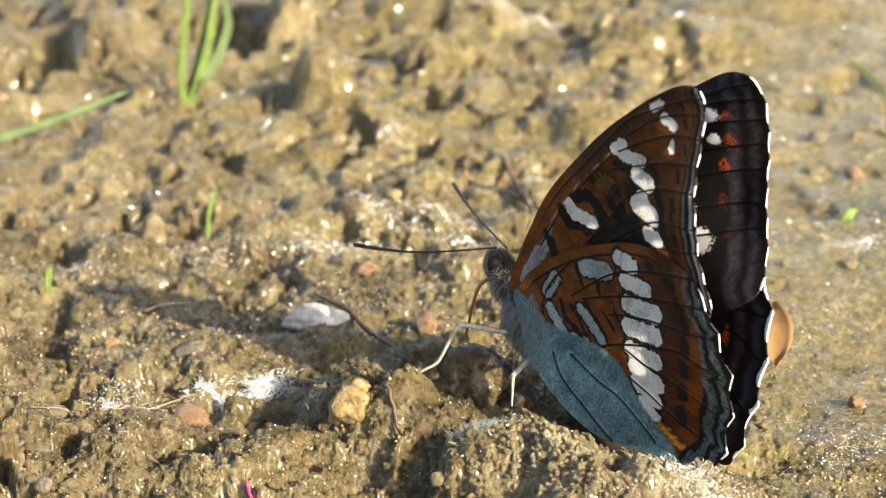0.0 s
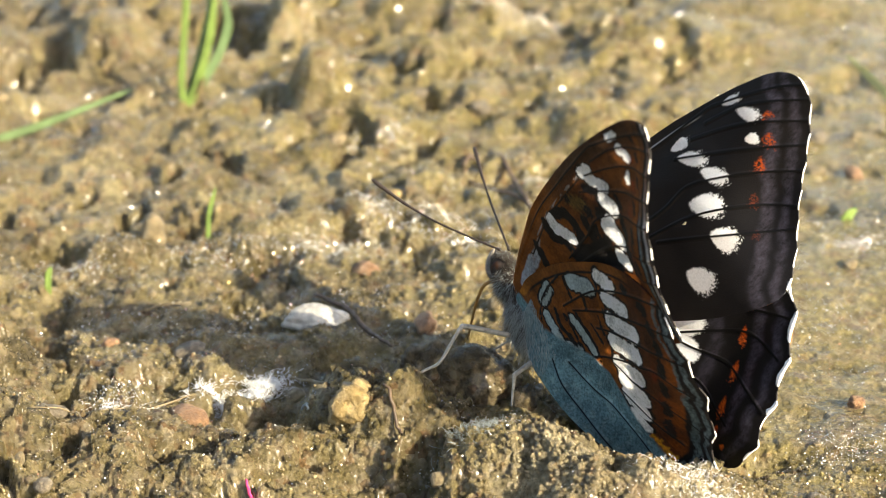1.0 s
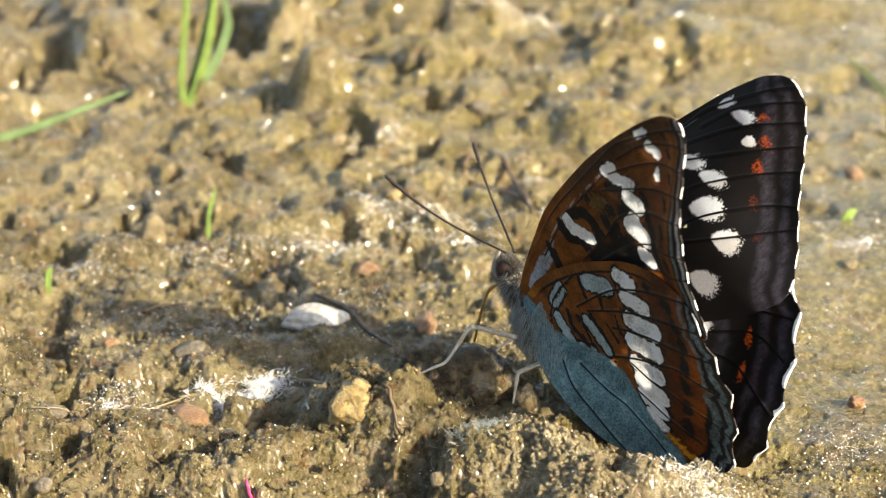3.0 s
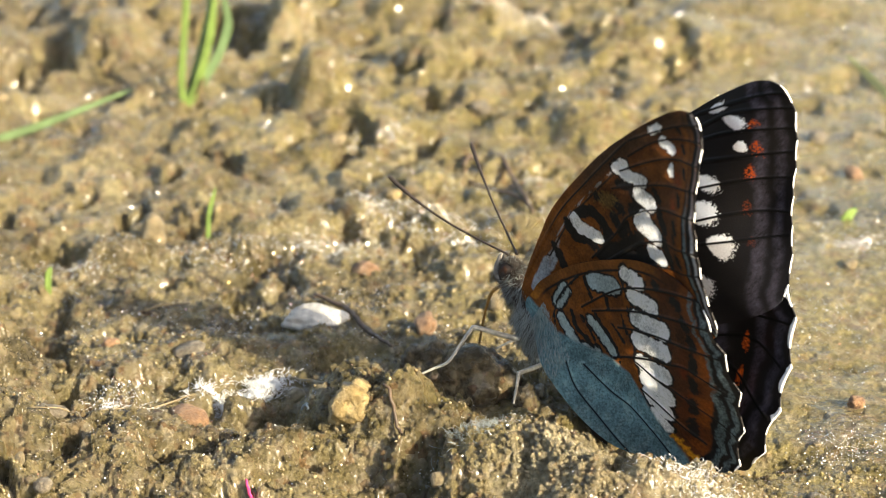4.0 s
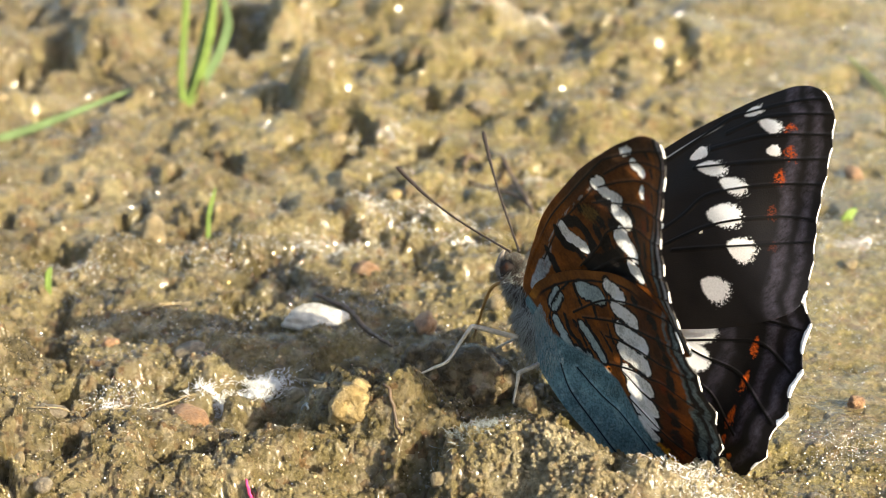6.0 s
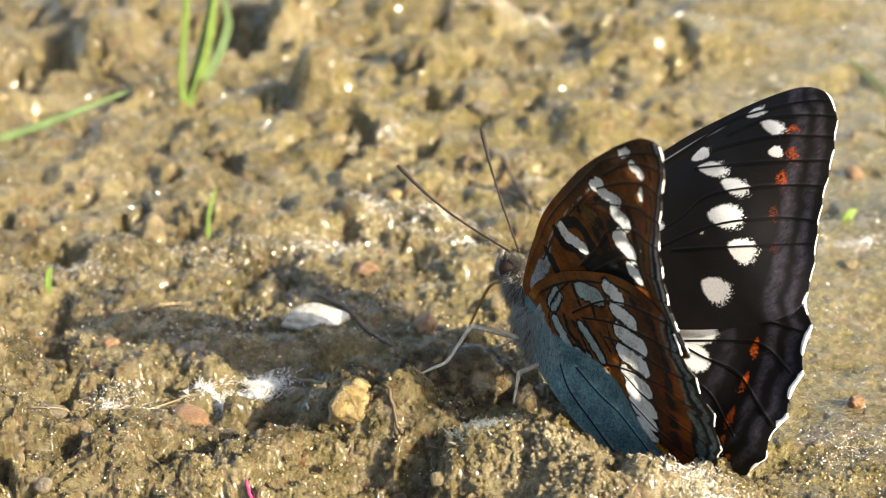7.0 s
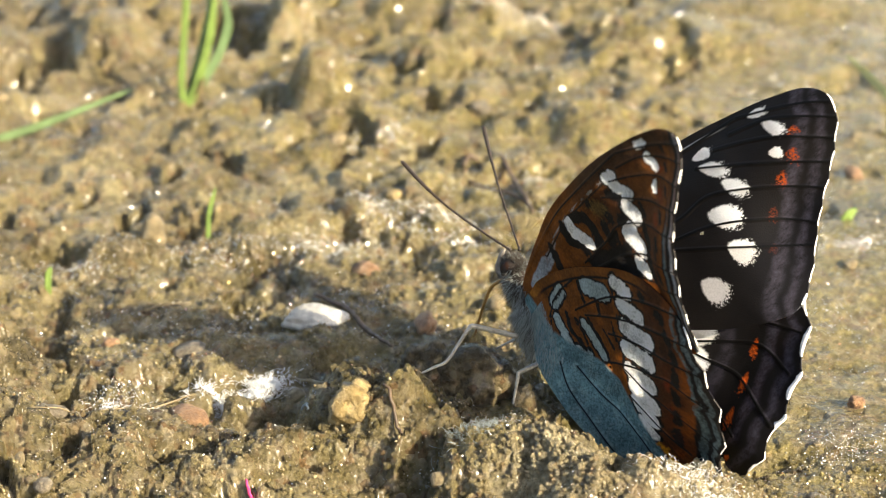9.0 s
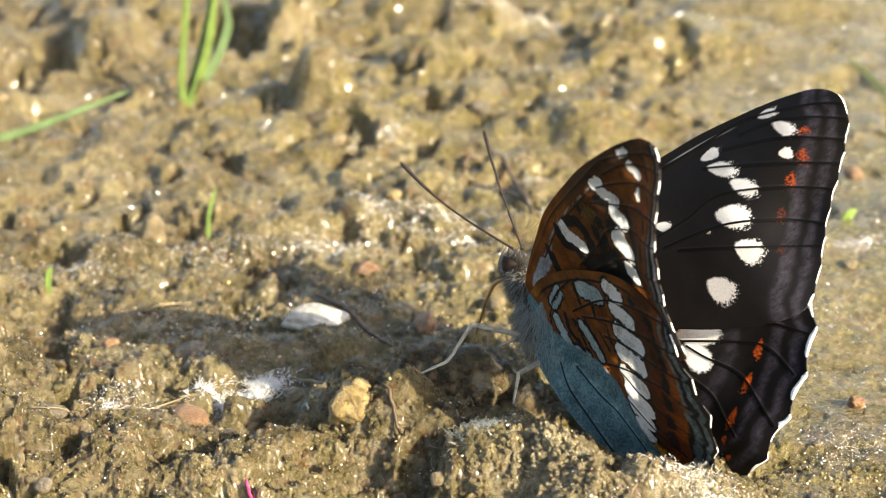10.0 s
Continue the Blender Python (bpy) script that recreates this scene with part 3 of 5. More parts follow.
def fore_under(u, v, d, s):
    wob = 0.5 * fbm(u / 1.1, v / 1.1, 8, 3)
    cells_ = np.abs(np.sin(math.pi * s / 3.2))
    col = np.tile(np.array(ORANGE), (len(u), 1))
    col = over(col, smooth01(17, 27, v + wob * 3) * smooth01(2.6, 3.8, d + wob) * 0.85, RUSTY)
    col = over(col, blot(u, v, (-2.2, 33.0, 4.4, 1.9, 120), 1, 0.35, 0.5) * 0.5, (0.20, 0.068, 0.014))
    costa = line_distance(u, v, spline(FORE[1:9], 6))
    col = over(col, smooth01(2.6, 1.2, costa + 0.6 * wob) * smooth01(14, 24, v) * 0.8, (0.05, 0.028, 0.016))
    # pale streak at the root, dark line beside it
    root = line_distance(u, v, ((3.0, 1.6), (3.2, 5.0), (3.1, 8.2), (3.6, 10.8)))
    wide = np.interp(v, (0, 4, 7, 10.5), (0.35, 0.7, 0.85, 0.3))
    fade = 0.5 + 0.5 * smooth01(11, 8, v) - 0.35 * smooth01(-0.1, 0.3, fbm(u / 0.35, v / 0.9, 67, 3, 0.7))
    col = over(col, smooth01(wide + 0.18, wide - 0.12, root + wob * 0.5) * fade, SILVER)
    rim = line_distance(u, v, ((3.9, 8.0), (4.1, 12.0), (4.2, 16.0), (3.2, 22.5), (2.2, 28.6)))
    fleck = smooth01(-0.12, 0.2, fbm(u / 0.3, v / 1.4, 66, 3, 0.7))
    col = over(col, smooth01(0.24, 0.08, rim) * fleck * smooth01(7, 9, v) * 0.75, (0.36, 0.36, 0.35))
    col = over(col, smooth01(0.16, 0.06, np.abs(rim - 0.34)) * (u < np.interp(v, (8, 16, 29), (4.0, 4.2, 2.2))), (0.03, 0.02, 0.014))
    # cell: black arcs round the white mark
    for mark in FORE_BLACK[6:]:
        col = over(col, stroke(u, v, mark, 0.9, 0.7, 0.3) * 0.45, (0.03, 0.014, 0.008))
    for mark in FORE_BLACK + FORE_BLACK_MORE:
        col = over(col, stroke(u, v, mark, 0.24, 0.16, 0.35), BLACK)
    col = over(col, blot(u, v, (1.4, 21.8, 1.3, 0.9, 120), 1, 0.5, 0.9) * 0.4, (0.34, 0.20, 0.05))
    for mark in FORE_CHALK:
        low = 0.95 if mark[1] < 30 else 0.4
        col = over(col, stroke(u, v, mark, 0.3, 0.1, 0.25, 62) * low, BLACK)
    for mark in FORE_CHALK:
        col = over(col, stroke(u, v, mark, 0.2 if mark[1] < 18 else 0.07, 0.09, 0.22), CHALK)
    # edge: orange with dark dots, then black and steel lines
    low = smooth01(37, 30, v)
    for mark in FORE_DOTS:
        col = over(col, stroke(u, v, mark, 0, 0.15, 0.3), BLACK)
    col = over(col, band(d + wob * 0.6, 1.75, 2.3) * (0.35 + 0.65 * low), BLACK)
    col = over(col, band(d + 0.6 * wob, 1.4, 1.95) * low * smooth01(0.15, 0.4, cells_), STEEL)
    col = over(col, band(d, 0.8, 1.42), BLACK)
    col = over(col, band(d, 0.42, 0.82) * (0.35 + 0.65 * low), SILVER)
    col = over(col, 1 - smooth01(0.3, 0.42, d), BLACK)
    col = mottled(col, u, v)
    return over(col, vein_mask(u, v, FORE_VEINS, 0.1) * smooth01(8, 14, v), BLACK)


def hind_under(u, v, d, s):
    wob = 0.5 * fbm(u / 1.2, v / 1.2, 18, 3)
    col = np.tile(np.array(ORANGE), (len(u), 1))
    col = over(col, 0.6 * smooth01(-0.1, 0.3, fbm(u / 2.2, v / 2.2, 25, 2)), RUSTY)
    costa = line_distance(u, v, spline(HIND[1:7], 6))
    # roots: steel patches between black bars
    for mark in HIND_GREY:
        col = over(col, stroke(u, v, mark, 0.3, 0.1, 0.2), BLACK)
    for mark in HIND_GREY:
        col = over(col, stroke(u, v, mark, 0, 0.1, 0.3), (0.34, 0.42, 0.43))
    for mark in HIND_BLACK + HIND_BLACK_MORE:
        col = over(col, stroke(u, v, mark, 0, 0.1, 0.3), BLACK)
    col = over(col, smooth01(1.15, 0.9, costa + 0.3 * wob), (0.20, 0.07, 0.014))
    col = over(col, smooth01(1.15, 0.9, costa) * smooth01(5, 1, v), (0.42, 0.15, 0.018))
    col = over(col, band(costa, 1.1, 1.4) * smooth01(1.5, 5, v), BLACK)
    # orange band with dark dots, steel and black edge
    line = np.interp(-u, (-3, 3, 4.4, 7.7, 10.2, 12.9, 16.3, 19.6, 21, 24, 30), (0.5, 2.0, 2.9, 4.8, 6.4, 7.2, 6.6, 6.1, 6.0, 5.4, 3))
    dd = d + np.interp(v, (13, 18, 23), (0, 1.3, 1.9)) * smooth01(-6, -10, u)
    cells_ = np.abs(np.sin(math.pi * (s + 0.6) / 3.3))
    rise = smooth01(0.3, 1.2, v - line)
    col = over(col, band(dd + 0.8 * wob, 3.6, 7.4) * rise, (0.23, 0.062, 0.010))
    col = over(col, band(dd + 0.8 * wob, 5.9, 9.0, 0.5) * rise * 0.85, (0.055, 0.018, 0.008))
    col = over(col, band(dd + 0.8 * wob, 3.6, 7.4) * rise * 0.7 * smooth01(0.8, 0.3, cells_), RUSTY)
    for mark in HIND_DOTS:
        col = over(col, stroke(u, v, mark, 0.5, 0.4, 0.2) * 0.5, (0.07, 0.022, 0.008))
        col = over(col, stroke(u, v, mark, 0.14, 0.12, 0.4), BLACK)
    # white cells with black rims
    for mark in HIND_CHALK:
        col = over(col, stroke(u, v, mark, 0.34, 0.12, 0.35, 63) * smooth01(-0.6, 0.2, v - line), BLACK)
    for mark in HIND_CHALK:
        col = over(col, stroke(u, v, mark, 0, 0.08, 0.25), CHALK)
    speck = 0.35 + 0.65 * smooth01(-0.25, 0.2, fbm(u / 0.16, v / 0.16, 46, 2, 0.8))
    col = over(col, 1 - smooth01(3.4, 3.8, dd + wob * 0.7), BLACK)
    col = over(col, band(d + 0.6 * cells_ + wob, 2.3, 3.3 - 0.4 * smooth01(14, 20, v), 0.16) * speck, (0.135, 0.19, 0.20))
    col = over(col, band(d + 0.35 * cells_ + wob, 0.75, 1.45, 0.13) * speck, (0.16, 0.22, 0.245))
    # inner margin: soft blue-grey
    inner = smooth01(0.3, -0.3, v - line + wob * 0.4)
    shade = 0.5 + fbm(u / 0.9, v / 0.9, 44, 3)
    pepper = smooth01(0.52, 0.75, 0.5 + fbm(u / 0.22, v / 0.22, 45, 2, 0.8))
    col = over(col, inner, (0.150, 0.285, 0.325))
    col = over(col, inner * smooth01(0.5, 1.1, shade) * 0.20, (0.46, 0.60, 0.58))
    col = over(col, inner * pepper * 0.55, (0.07, 0.125, 0.135))
    col = over(col, stroke(u, v, (-20.9, 6.3, -24.3, 6.3, 0.26), 0, 0.2, 0.4), (0.78, 0.32, 0.02))
    col = mottled(col, u, v)
    col = over(col, vein_mask(u, v, HIND_VEINS[:7], 0.13), BLACK)
    return over(col, vein_mask(u, v, HIND_VEINS[7:], 0.1), (0.015, 0.02, 0.025))


DARK = (0.0105, 0.009, 0.0095)


def edge_sheen(col, u, v, d, places):
    n = 0.5 + fbm(u / 0.45, v / 0.9, 72, 4, 0.8)
    wob = 0.4 * fbm(u / 1.5, v / 1.5, 71, 2)
    for a, b, k in places:
        col = over(col, band(d + wob, a, b, 0.45) * np.clip(0.25 + 0.45 * n, 0, 1) * k, (0.105, 0.095, 0.135))
    return col


def fore_upper(u, v, d, s):
    col = np.tile(np.array(DARK), (len(u), 1))
    col = over(col, smooth01(24, 10, v) * 0.5, (0.026, 0.021, 0.019))
    col = edge_sheen(col, u, v, d, ((1.1, 1.9, 0.8), (2.9, 4.2, 0.75)))
    scaly = smooth01(-0.22, 0.12, fbm(u / 0.14, v / 0.14, 47, 2, 0.8))
    for spot in FORE_RED:
        glow = np.interp(spot[1], (24, 28, 31), (0.12, 0.3, 1.0))
        col = over(col, blot(u, v, spot, 0.8, 0.4, 0.5, 5, 0.8) * scaly * glow, (0.50, 0.085, 0.012))
    for spot in FORE_UPPER_SPOTS:
        col = over(col, blot(u, v, spot, 0.95, 0.12, 0.2, 5, 0.9), (0.92, 0.92, 0.93))
    costa = line_distance(u, v, spline(FORE[1:9], 6))
    col = over(col, band(costa, 0.9, 1.1, 0.08) * smooth01(20, 23, v) * smooth01(30, 27, v), (0.4, 0.42, 0.45))
    return over(col, vein_mask(u, v, FORE_VEINS, 0.13), (0.004, 0.004, 0.004))


def hind_upper(u, v, d, s):
    col = np.tile(np.array(DARK), (len(u), 1))
    col = edge_sheen(col, u, v, d, ((1.2, 2.2, 0.9), (3.6, 4.8, 0.8), (8.5, 10.0, 0.4)))
    for spot in HIND_UPPER_WHITE:
        col = over(col, blot(u, v, spot, 1.12, 0.12, 0.1, 5, 0.6), (0.92, 0.92, 0.93))
    scaly = smooth01(-0.22, 0.12, fbm(u / 0.14, v / 0.14, 48, 2, 0.8))
    for spot in HIND_RED:
        col = over(col, blot(u, v, (spot[0], spot[1], spot[2] * 1.5, spot[3] * 2.6, spot[4]), 1, 0.4, 0.3) * 0.8, (0.006, 0.006, 0.006))
        col = over(col, blot(u, v, spot, 0.8, 0.3, 0.4, 5, 0.8) * (0.35 + 0.65 * scaly), (0.70, 0.12, 0.012))
    return over(col, vein_mask(u, v, HIND_VEINS, 0.14), (0.004, 0.004, 0.004))


def outline_of(ctrl, first, last, count, scallop, period):
    """Wing edge with scallops on the outer margin; also the margin's own stretch."""
    p = spline(ctrl, 40, closed=True)
    on = np.zeros(len(p), bool)
    on[first * 40:last * 40] = True
    step = np.linalg.norm(np.roll(p, -1, 0) - p, axis=1)
    s = np.concatenate([[0], np.cumsum(step)])[:-1]
    tang = np.roll(p, -1, 0) - np.roll(p, 1, 0)
    tang /= np.linalg.norm(tang, axis=1)[:, None]
    normal = np.stack([-tang[:, 1], tang[:, 0]], 1)
    s0, s1 = s[first * 40], s[last * 40 - 1]
    fade = np.where(on, np.clip(np.minimum(s - s0, s1 - s) / 4, 0, 1), 0)
    wave = np.abs(np.sin(math.pi * (s - s0) / period)) - 0.5
    p = p - normal * (scallop * wave * fade)[:, None] * -1
    total = s[-1] + step[-1]
    q = np.linspace(0, total, count, endpoint=False)
    ring = np.stack([np.interp(q, np.append(s, total), np.append(p[:, k], p[0, k])) for k in (0, 1)], 1)
    margin = p[first * 40:last * 40]
    return ring, margin


def wing_sheet(name, ring, centre, rings, curl, side, lift, pattern, margin, mat, veins):
    r = np.linspace(0, 1, rings + 1)[1:] ** 0.85
    c = np.asarray(centre)
    uv = c + r[:, None, None] * (ring - c)
    n = len(ring)
    u, v = np.append(uv[..., 0].ravel(), c[0]), np.append(uv[..., 1].ravel(), c[1])
    d, s = np.full(len(u), 99.0), np.zeros(len(u))
    run = np.concatenate([[0], np.cumsum(np.linalg.norm(np.diff(margin, axis=0), axis=1))])
    for a in range(0, len(margin), 4):
        e = np.hypot(u - margin[a, 0], v - margin[a, 1])
        s = np.where(e < d, run[a], s)
        d = np.minimum(d, e)
    relief = 0.09 * vein_mask(u, v, veins, 0.22) * (1 if lift > 0 else -1)
    y = side * (curl(u, v) + lift + relief + 0.18 * fbm(u / 4, v / 4, 15, 2))
    col = pattern(u, v, d, s)
    i = (np.arange(rings - 1)[:, None] * n + np.arange(n)[None]).ravel()
    j = (np.arange(rings - 1)[:, None] * n + (np.arange(n)[None] + 1) % n).ravel()
    quads = np.stack([i, j, j + n, i + n], 1)
    k = np.arange(n)
    hub = np.stack([k, (k + 1) % n, np.full(n, rings * n), np.full(n, rings * n)], 1)
    me = mesh_of(name, np.stack([u, y, v], 1), quads, mat)
    layer = me.color_attributes.new("pattern", "FLOAT_COLOR", "POINT")
    layer.data.foreach_set("color", np.concatenate([col, np.ones((len(col), 1))], 1).astype(np.float32).ravel())
    return me


def fringe_mesh(name, margin, curl, side, white, period, share, mat, wide):
    """Short tufts along the outer margin, flat in the wing's plane."""
    step = np.linalg.norm(np.diff(margin, axis=0), axis=1)
    s = np.concatenate([[0], np.cumsum(step)])
    verts, faces = [], []
    k, n = 0, 10
    while k * period < s[-1] - 0.5:
        a, b = k * period, k * period + period * share * random.uniform(0.9, 1.1)
        k += 1
        if not white:
            a, b = b, b + period * (1 - share)
        q = np.linspace(a, min(b, s[-1]), n)
        u, v = np.interp(q, s, margin[:, 0]), np.interp(q, s, margin[:, 1])
        tu, tv = np.gradient(u), np.gradient(v)
        ln = np.hypot(tu, tv) + 1e-9
        nu, nv = -tv / ln, tu / ln
        y = curl(u, v)
        taper = np.sin(np.pi * (np.arange(n) + 0.35) / (n - 0.3)) ** 0.4 * (1 + 0.25 * np.random.uniform(-1, 1, n))
        base = len(verts)
        for i in range(n):
            w = wide * taper[i]
            for c, h in ((-0.25, 0.06), (0.2, 0.07), (1.0, 0.015), (1.0, -0.015), (0.2, -0.07), (-0.25, -0.06)):
                verts.append((u[i] + nu[i] * w * c, side * (y[i] + h), v[i] + nv[i] * w * c))
        for i in range(n - 1):
            for c in range(6):
                e = (c + 1) % 6
                faces.append((base + i * 6 + c, base + i * 6 + e, base + i * 6 + 6 + e, base + i * 6 + 6 + c))
    return mesh_of(name, verts, faces, mat)


def build_wing(name, side, ctrl, first, last, centre, curl, under, upper, veins, scallop, period, share, parent, label):
    fine_under = side > 0
    big, margin = outline_of(ctrl, first, last, 780, scallop, period)
    small, _ = outline_of(ctrl, first, last, 260, scallop, period)
    a = wing_sheet("underside", big if fine_under else small, centre, 145 if fine_under else 50, curl, side, 0.06, under, margin, WING_UNDER, veins)
    b = wing_sheet("upperside", small if fine_under else big, centre, 50 if fine_under else 145, curl, side, -0.06, upper, margin, WING_UPPER, veins)
    wing = part(name, a, parent, label)
    part("wing_upperside", b, wing, "blackish upper face with white spots")
    part("fringe", fringe_mesh("fringe", margin, curl, side, True, period, share * (0.62 if side > 0 else 1), FRINGE, (0.34 if ctrl is FORE else 0.46) * (0.55 if side > 0 else 1)), wing, "white scalloped fringe")
    part("fringe", fringe_mesh("fringe", margin, curl, side, False, period, share, FRINGE_DARK, 0.2), wing, "dark gaps of the fringe")
    return wing


def ball(centre, radii, mat, name, rough=0.0, cuts=24, seed=3):
    bm = bmesh.new()
    bmesh.ops.create_uvsphere(bm, u_segments=cuts, v_segments=cuts // 2, radius=1)
    for w in bm.verts:
        k = 1 + rough * noise.noise(w.co * 2.3 + Vector((seed, 0, 0)))
        w.co = Vector([(c + x * r * k) * MM for c, x, r in zip(centre, w.co, radii)])
    me = bpy.data.meshes.new(name)
    bm.to_mesh(me)
    bm.free()
    me.polygons.foreach_set("use_smooth", [True] * len(me.polygons))
    me.materials.append(mat)
    return me


def hairs(name, mat, count, where, length, width=0.035, seed=1):
    """Fine tapering hairs; where(rng) gives a root and a direction."""
    rng = random.Random(seed)
    verts, faces = [], []
    for _ in range(count):
        root, way = where(rng)
        way = way.normalized()
        long_ = length * rng.uniform(0.5, 1.2)
        side = way.cross(Vector((rng.uniform(-1, 1), rng.uniform(-1, 1), rng.uniform(-1, 1)))).normalized()
        third = way.cross(side)
        droop = Vector((rng.uniform(-0.3, 0.1), rng.uniform(-0.2, 0.2), rng.uniform(-0.45, 0.0))) * long_ * 0.5
        k = len(verts)
        for step, w in ((0, 1.0), (0.55, 0.75)):
            mid = root + way * long_ * step + droop * step * step
            for a in (0, 2.09, 4.19):
                verts.append(mid + (side * math.cos(a) + third * math.sin(a)) * width * w)
        verts.append(root + way * long_ + droop)
        for a in range(3):
            b = (a + 1) % 3
            faces.append((k + a, k + b, k + 3 + b, k + 3 + a))
            faces.append((k + 3 + a, k + 3 + b, k + 6))
    return mesh_of(name, [tuple(p) for p in verts], faces, mat)


def build_butterfly():
    thing = new("butterfly")
    tagged(thing, "brown and white admiral butterfly with half-open wings on wet mud", "butterfly")
    trunk = part("thorax", ball((-0.6, 0, -2.4), (4.6, 2.5, 2.8), BODY, "thorax", 0.12), thing, "thorax under shaggy grey hair")

    def on_trunk(rng):
        while True:
            n = Vector((rng.gauss(0, 1), rng.gauss(0, 1), rng.gauss(0, 1))).normalized()
            if n.z < 0.85:
                break
        mess = Vector((rng.uniform(-1, 1), rng.uniform(-1, 1), rng.uniform(-1, 1))) * 0.35
        return Vector((-0.6 + n.x * 4.5, n.y * 2.4, -2.4 + n.z * 2.7)), Vector((n.x * 0.3 - 0.75, n.y * 0.7, n.z * 0.5 - 0.45)) + mess

    part("fur", hairs("fur", HAIR, 7000, on_trunk, 2.0, 0.028, 4), trunk, "pale grey hair")
    part("fur", hairs("fur", HAIR_DARK, 3400, on_trunk, 1.9, 0.026, 9), trunk, "dark hair among the pale")
    rings = [(-4 - 1.0 * k, 0, -3.0 - 0.05 * k) for k in range(20)]
    fat = [2.2 + 0.5 * math.sin(math.pi * k / 19) - 0.9 * (k / 19) ** 3 - (0.12 if k % 2 else 0) for k in range(20)]
    part("abdomen", tube("abdomen", rings, fat, BODY, 16), thing, "dark segmented abdomen")
    part("prothorax", ball((4.8, 0, -1.8), (2.2, 1.4, 1.7), BODY, "prothorax", 0.15), thing, "dark neck shield")
    head = part("head", ball((7.3, 0, -1.5), (1.5, 1.45, 1.6), BODY, "head", 0.1), thing, "dark hairy head")
    for s in (1, -1):
        part("eye", ball((7.5, s * 1.0, -1.45), (0.72, 0.42, 0.95), EYE_MAT, "eye"), head, "brown compound eye")
        part("palp", tube("palp", spline(((7.2, s * 0.5, -3.1), (8.4, s * 0.6, -2.6), (9.2, s * 0.5, -1.4), (9.5, s * 0.4, -0.5)), 5), [0.45, 0.5, 0.5, 0.52, 0.5, 0.48, 0.46, 0.42, 0.4, 0.36, 0.3, 0.28, 0.25, 0.2, 0.15, 0.05], PALP, 8), head, "pale scaly palp")

        part("cheek", tube("cheek", spline(((6.7, s * 1.2, -2.4), (6.55, s * 1.35, -1.6), (6.7, s * 1.3, -0.8)), 5), [0.03, 0.05, 0.07, 0.09, 0.1, 0.1, 0.1, 0.09, 0.07, 0.05, 0.03], HAIR, 6), head, "pale stripe behind the eye")

    def on_head(rng):
        while True:
            n = Vector((rng.gauss(0, 1), rng.gauss(0, 1), rng.gauss(0, 1))).normalized()
            if abs(n.y) < 0.62 or n.x < -0.2:
                break
        return Vector((7.2 + n.x * 1.4, n.y * 1.35, -1.5 + n.z * 1.5)), n + Vector((0.15, 0, 0.35))

    def on_neck(rng):
        n = Vector((rng.gauss(0, 1), rng.gauss(0, 1), rng.gauss(0, 1))).normalized()
        mess = Vector((rng.uniform(-1, 1), rng.uniform(-1, 1), rng.uniform(-1, 1))) * 0.4
        return Vector((4.6 + n.x * 2.3, n.y * 1.4, -2.0 + n.z * 1.7)), n * 0.6 + Vector((-0.35, 0, -0.6)) + mess

    part("fur", hairs("fur", HAIR_DARK, 2400, on_head, 0.85, 0.024, 12), head, "dark bristly hair")
    part("fur", hairs("fur", HAIR, 260, on_head, 0.8, 0.018, 15), head, "pale bristly hair")
    part("fur", hairs("fur", HAIR, 1400, on_neck, 1.5, 0.024, 16), thing, "blue-grey hair on the neck")
    part("fur", hairs("fur", HAIR_DARK, 1500, on_neck, 1.4, 0.026, 17), thing, "dark hair on the neck")
    horn = spline(((0, 0, 0), (0.9, 0.9, -2.0), (0.5, 0.7, -4.6), (-0.2, -0.6, -8.5), (-0.6, -2.2, -12.0)), 7)
    proboscis = part("proboscis", tube("proboscis", horn, np.linspace(0.27, 0.13, len(horn)), HORN, 8), thing, "brown curved proboscis")

    def antenna(sag):
        path = spline(((0, 0, 0), (4.5, 0, sag * 0.6), (9, 0, sag), (13.5, 0, sag * 0.8), (18, 0, 0)), 12)
        n = len(path)
        radii = np.interp(np.arange(n) / n, (0, 0.05, 0.6, 0.8, 0.93, 1), (0.2, 0.13, 0.13, 0.22, 0.28, 0.1))
        radii = radii * (1 + 0.10 * np.sin(np.arange(n) * 2.2))
        return tube("antenna", path, radii, FEELER, 8)

    feelers = [part("antenna", antenna(-0.9), thing, "thin dark clubbed antenna"), part("antenna", antenna(-0.4), thing, "thin dark clubbed antenna")]

    wings = []
    for side in (1, -1):
        wings.append(build_wing("forewing", side, FORE, 8, 15, (-4.5, 20.0), curl_fore, fore_under, fore_upper, FORE_VEINS, 0.18, 3.2, 0.68, thing,
                                "forewing, rust-orange underneath with white spots"))
        wings.append(build_wing("hindwing", side, HIND, 7, 15, (-11.0, 7.0), curl_hind, hind_under, hind_upper, HIND_VEINS, 0.75, 5.1, 0.72, thing,
                                "hindwing, blue-grey and rust underneath with a white band"))

    def on_root(rng):
        a = 0.8 - 7.0 * rng.random() ** 1.8
        b = rng.uniform(-1.3, 2.6) + 0.12 * min(0.0, a + 1)
        y = float(curl_hind(np.array([a]), np.array([b]))[0])
        return Vector((a, y + 0.15, b)), Vector((-1.0, 0.5 + rng.uniform(-0.3, 0.6), rng.uniform(-0.9, 0.5)))

    part("fur", hairs("fur", HAIR_BLUE, 700, on_root, 1.2, 0.018, 21), wings[1], "pale hair over the wing root")

    def limb(pts, wide):
        leg = spline(pts, 6)
        n = len(leg)
        radii = wide * np.interp(np.arange(n) / n, (0, 0.35, 0.45, 0.7, 1), (1.15, 1.0, 0.85, 0.7, 0.45))
        return tube("leg", leg, radii, LEG, 8)

    legs = []
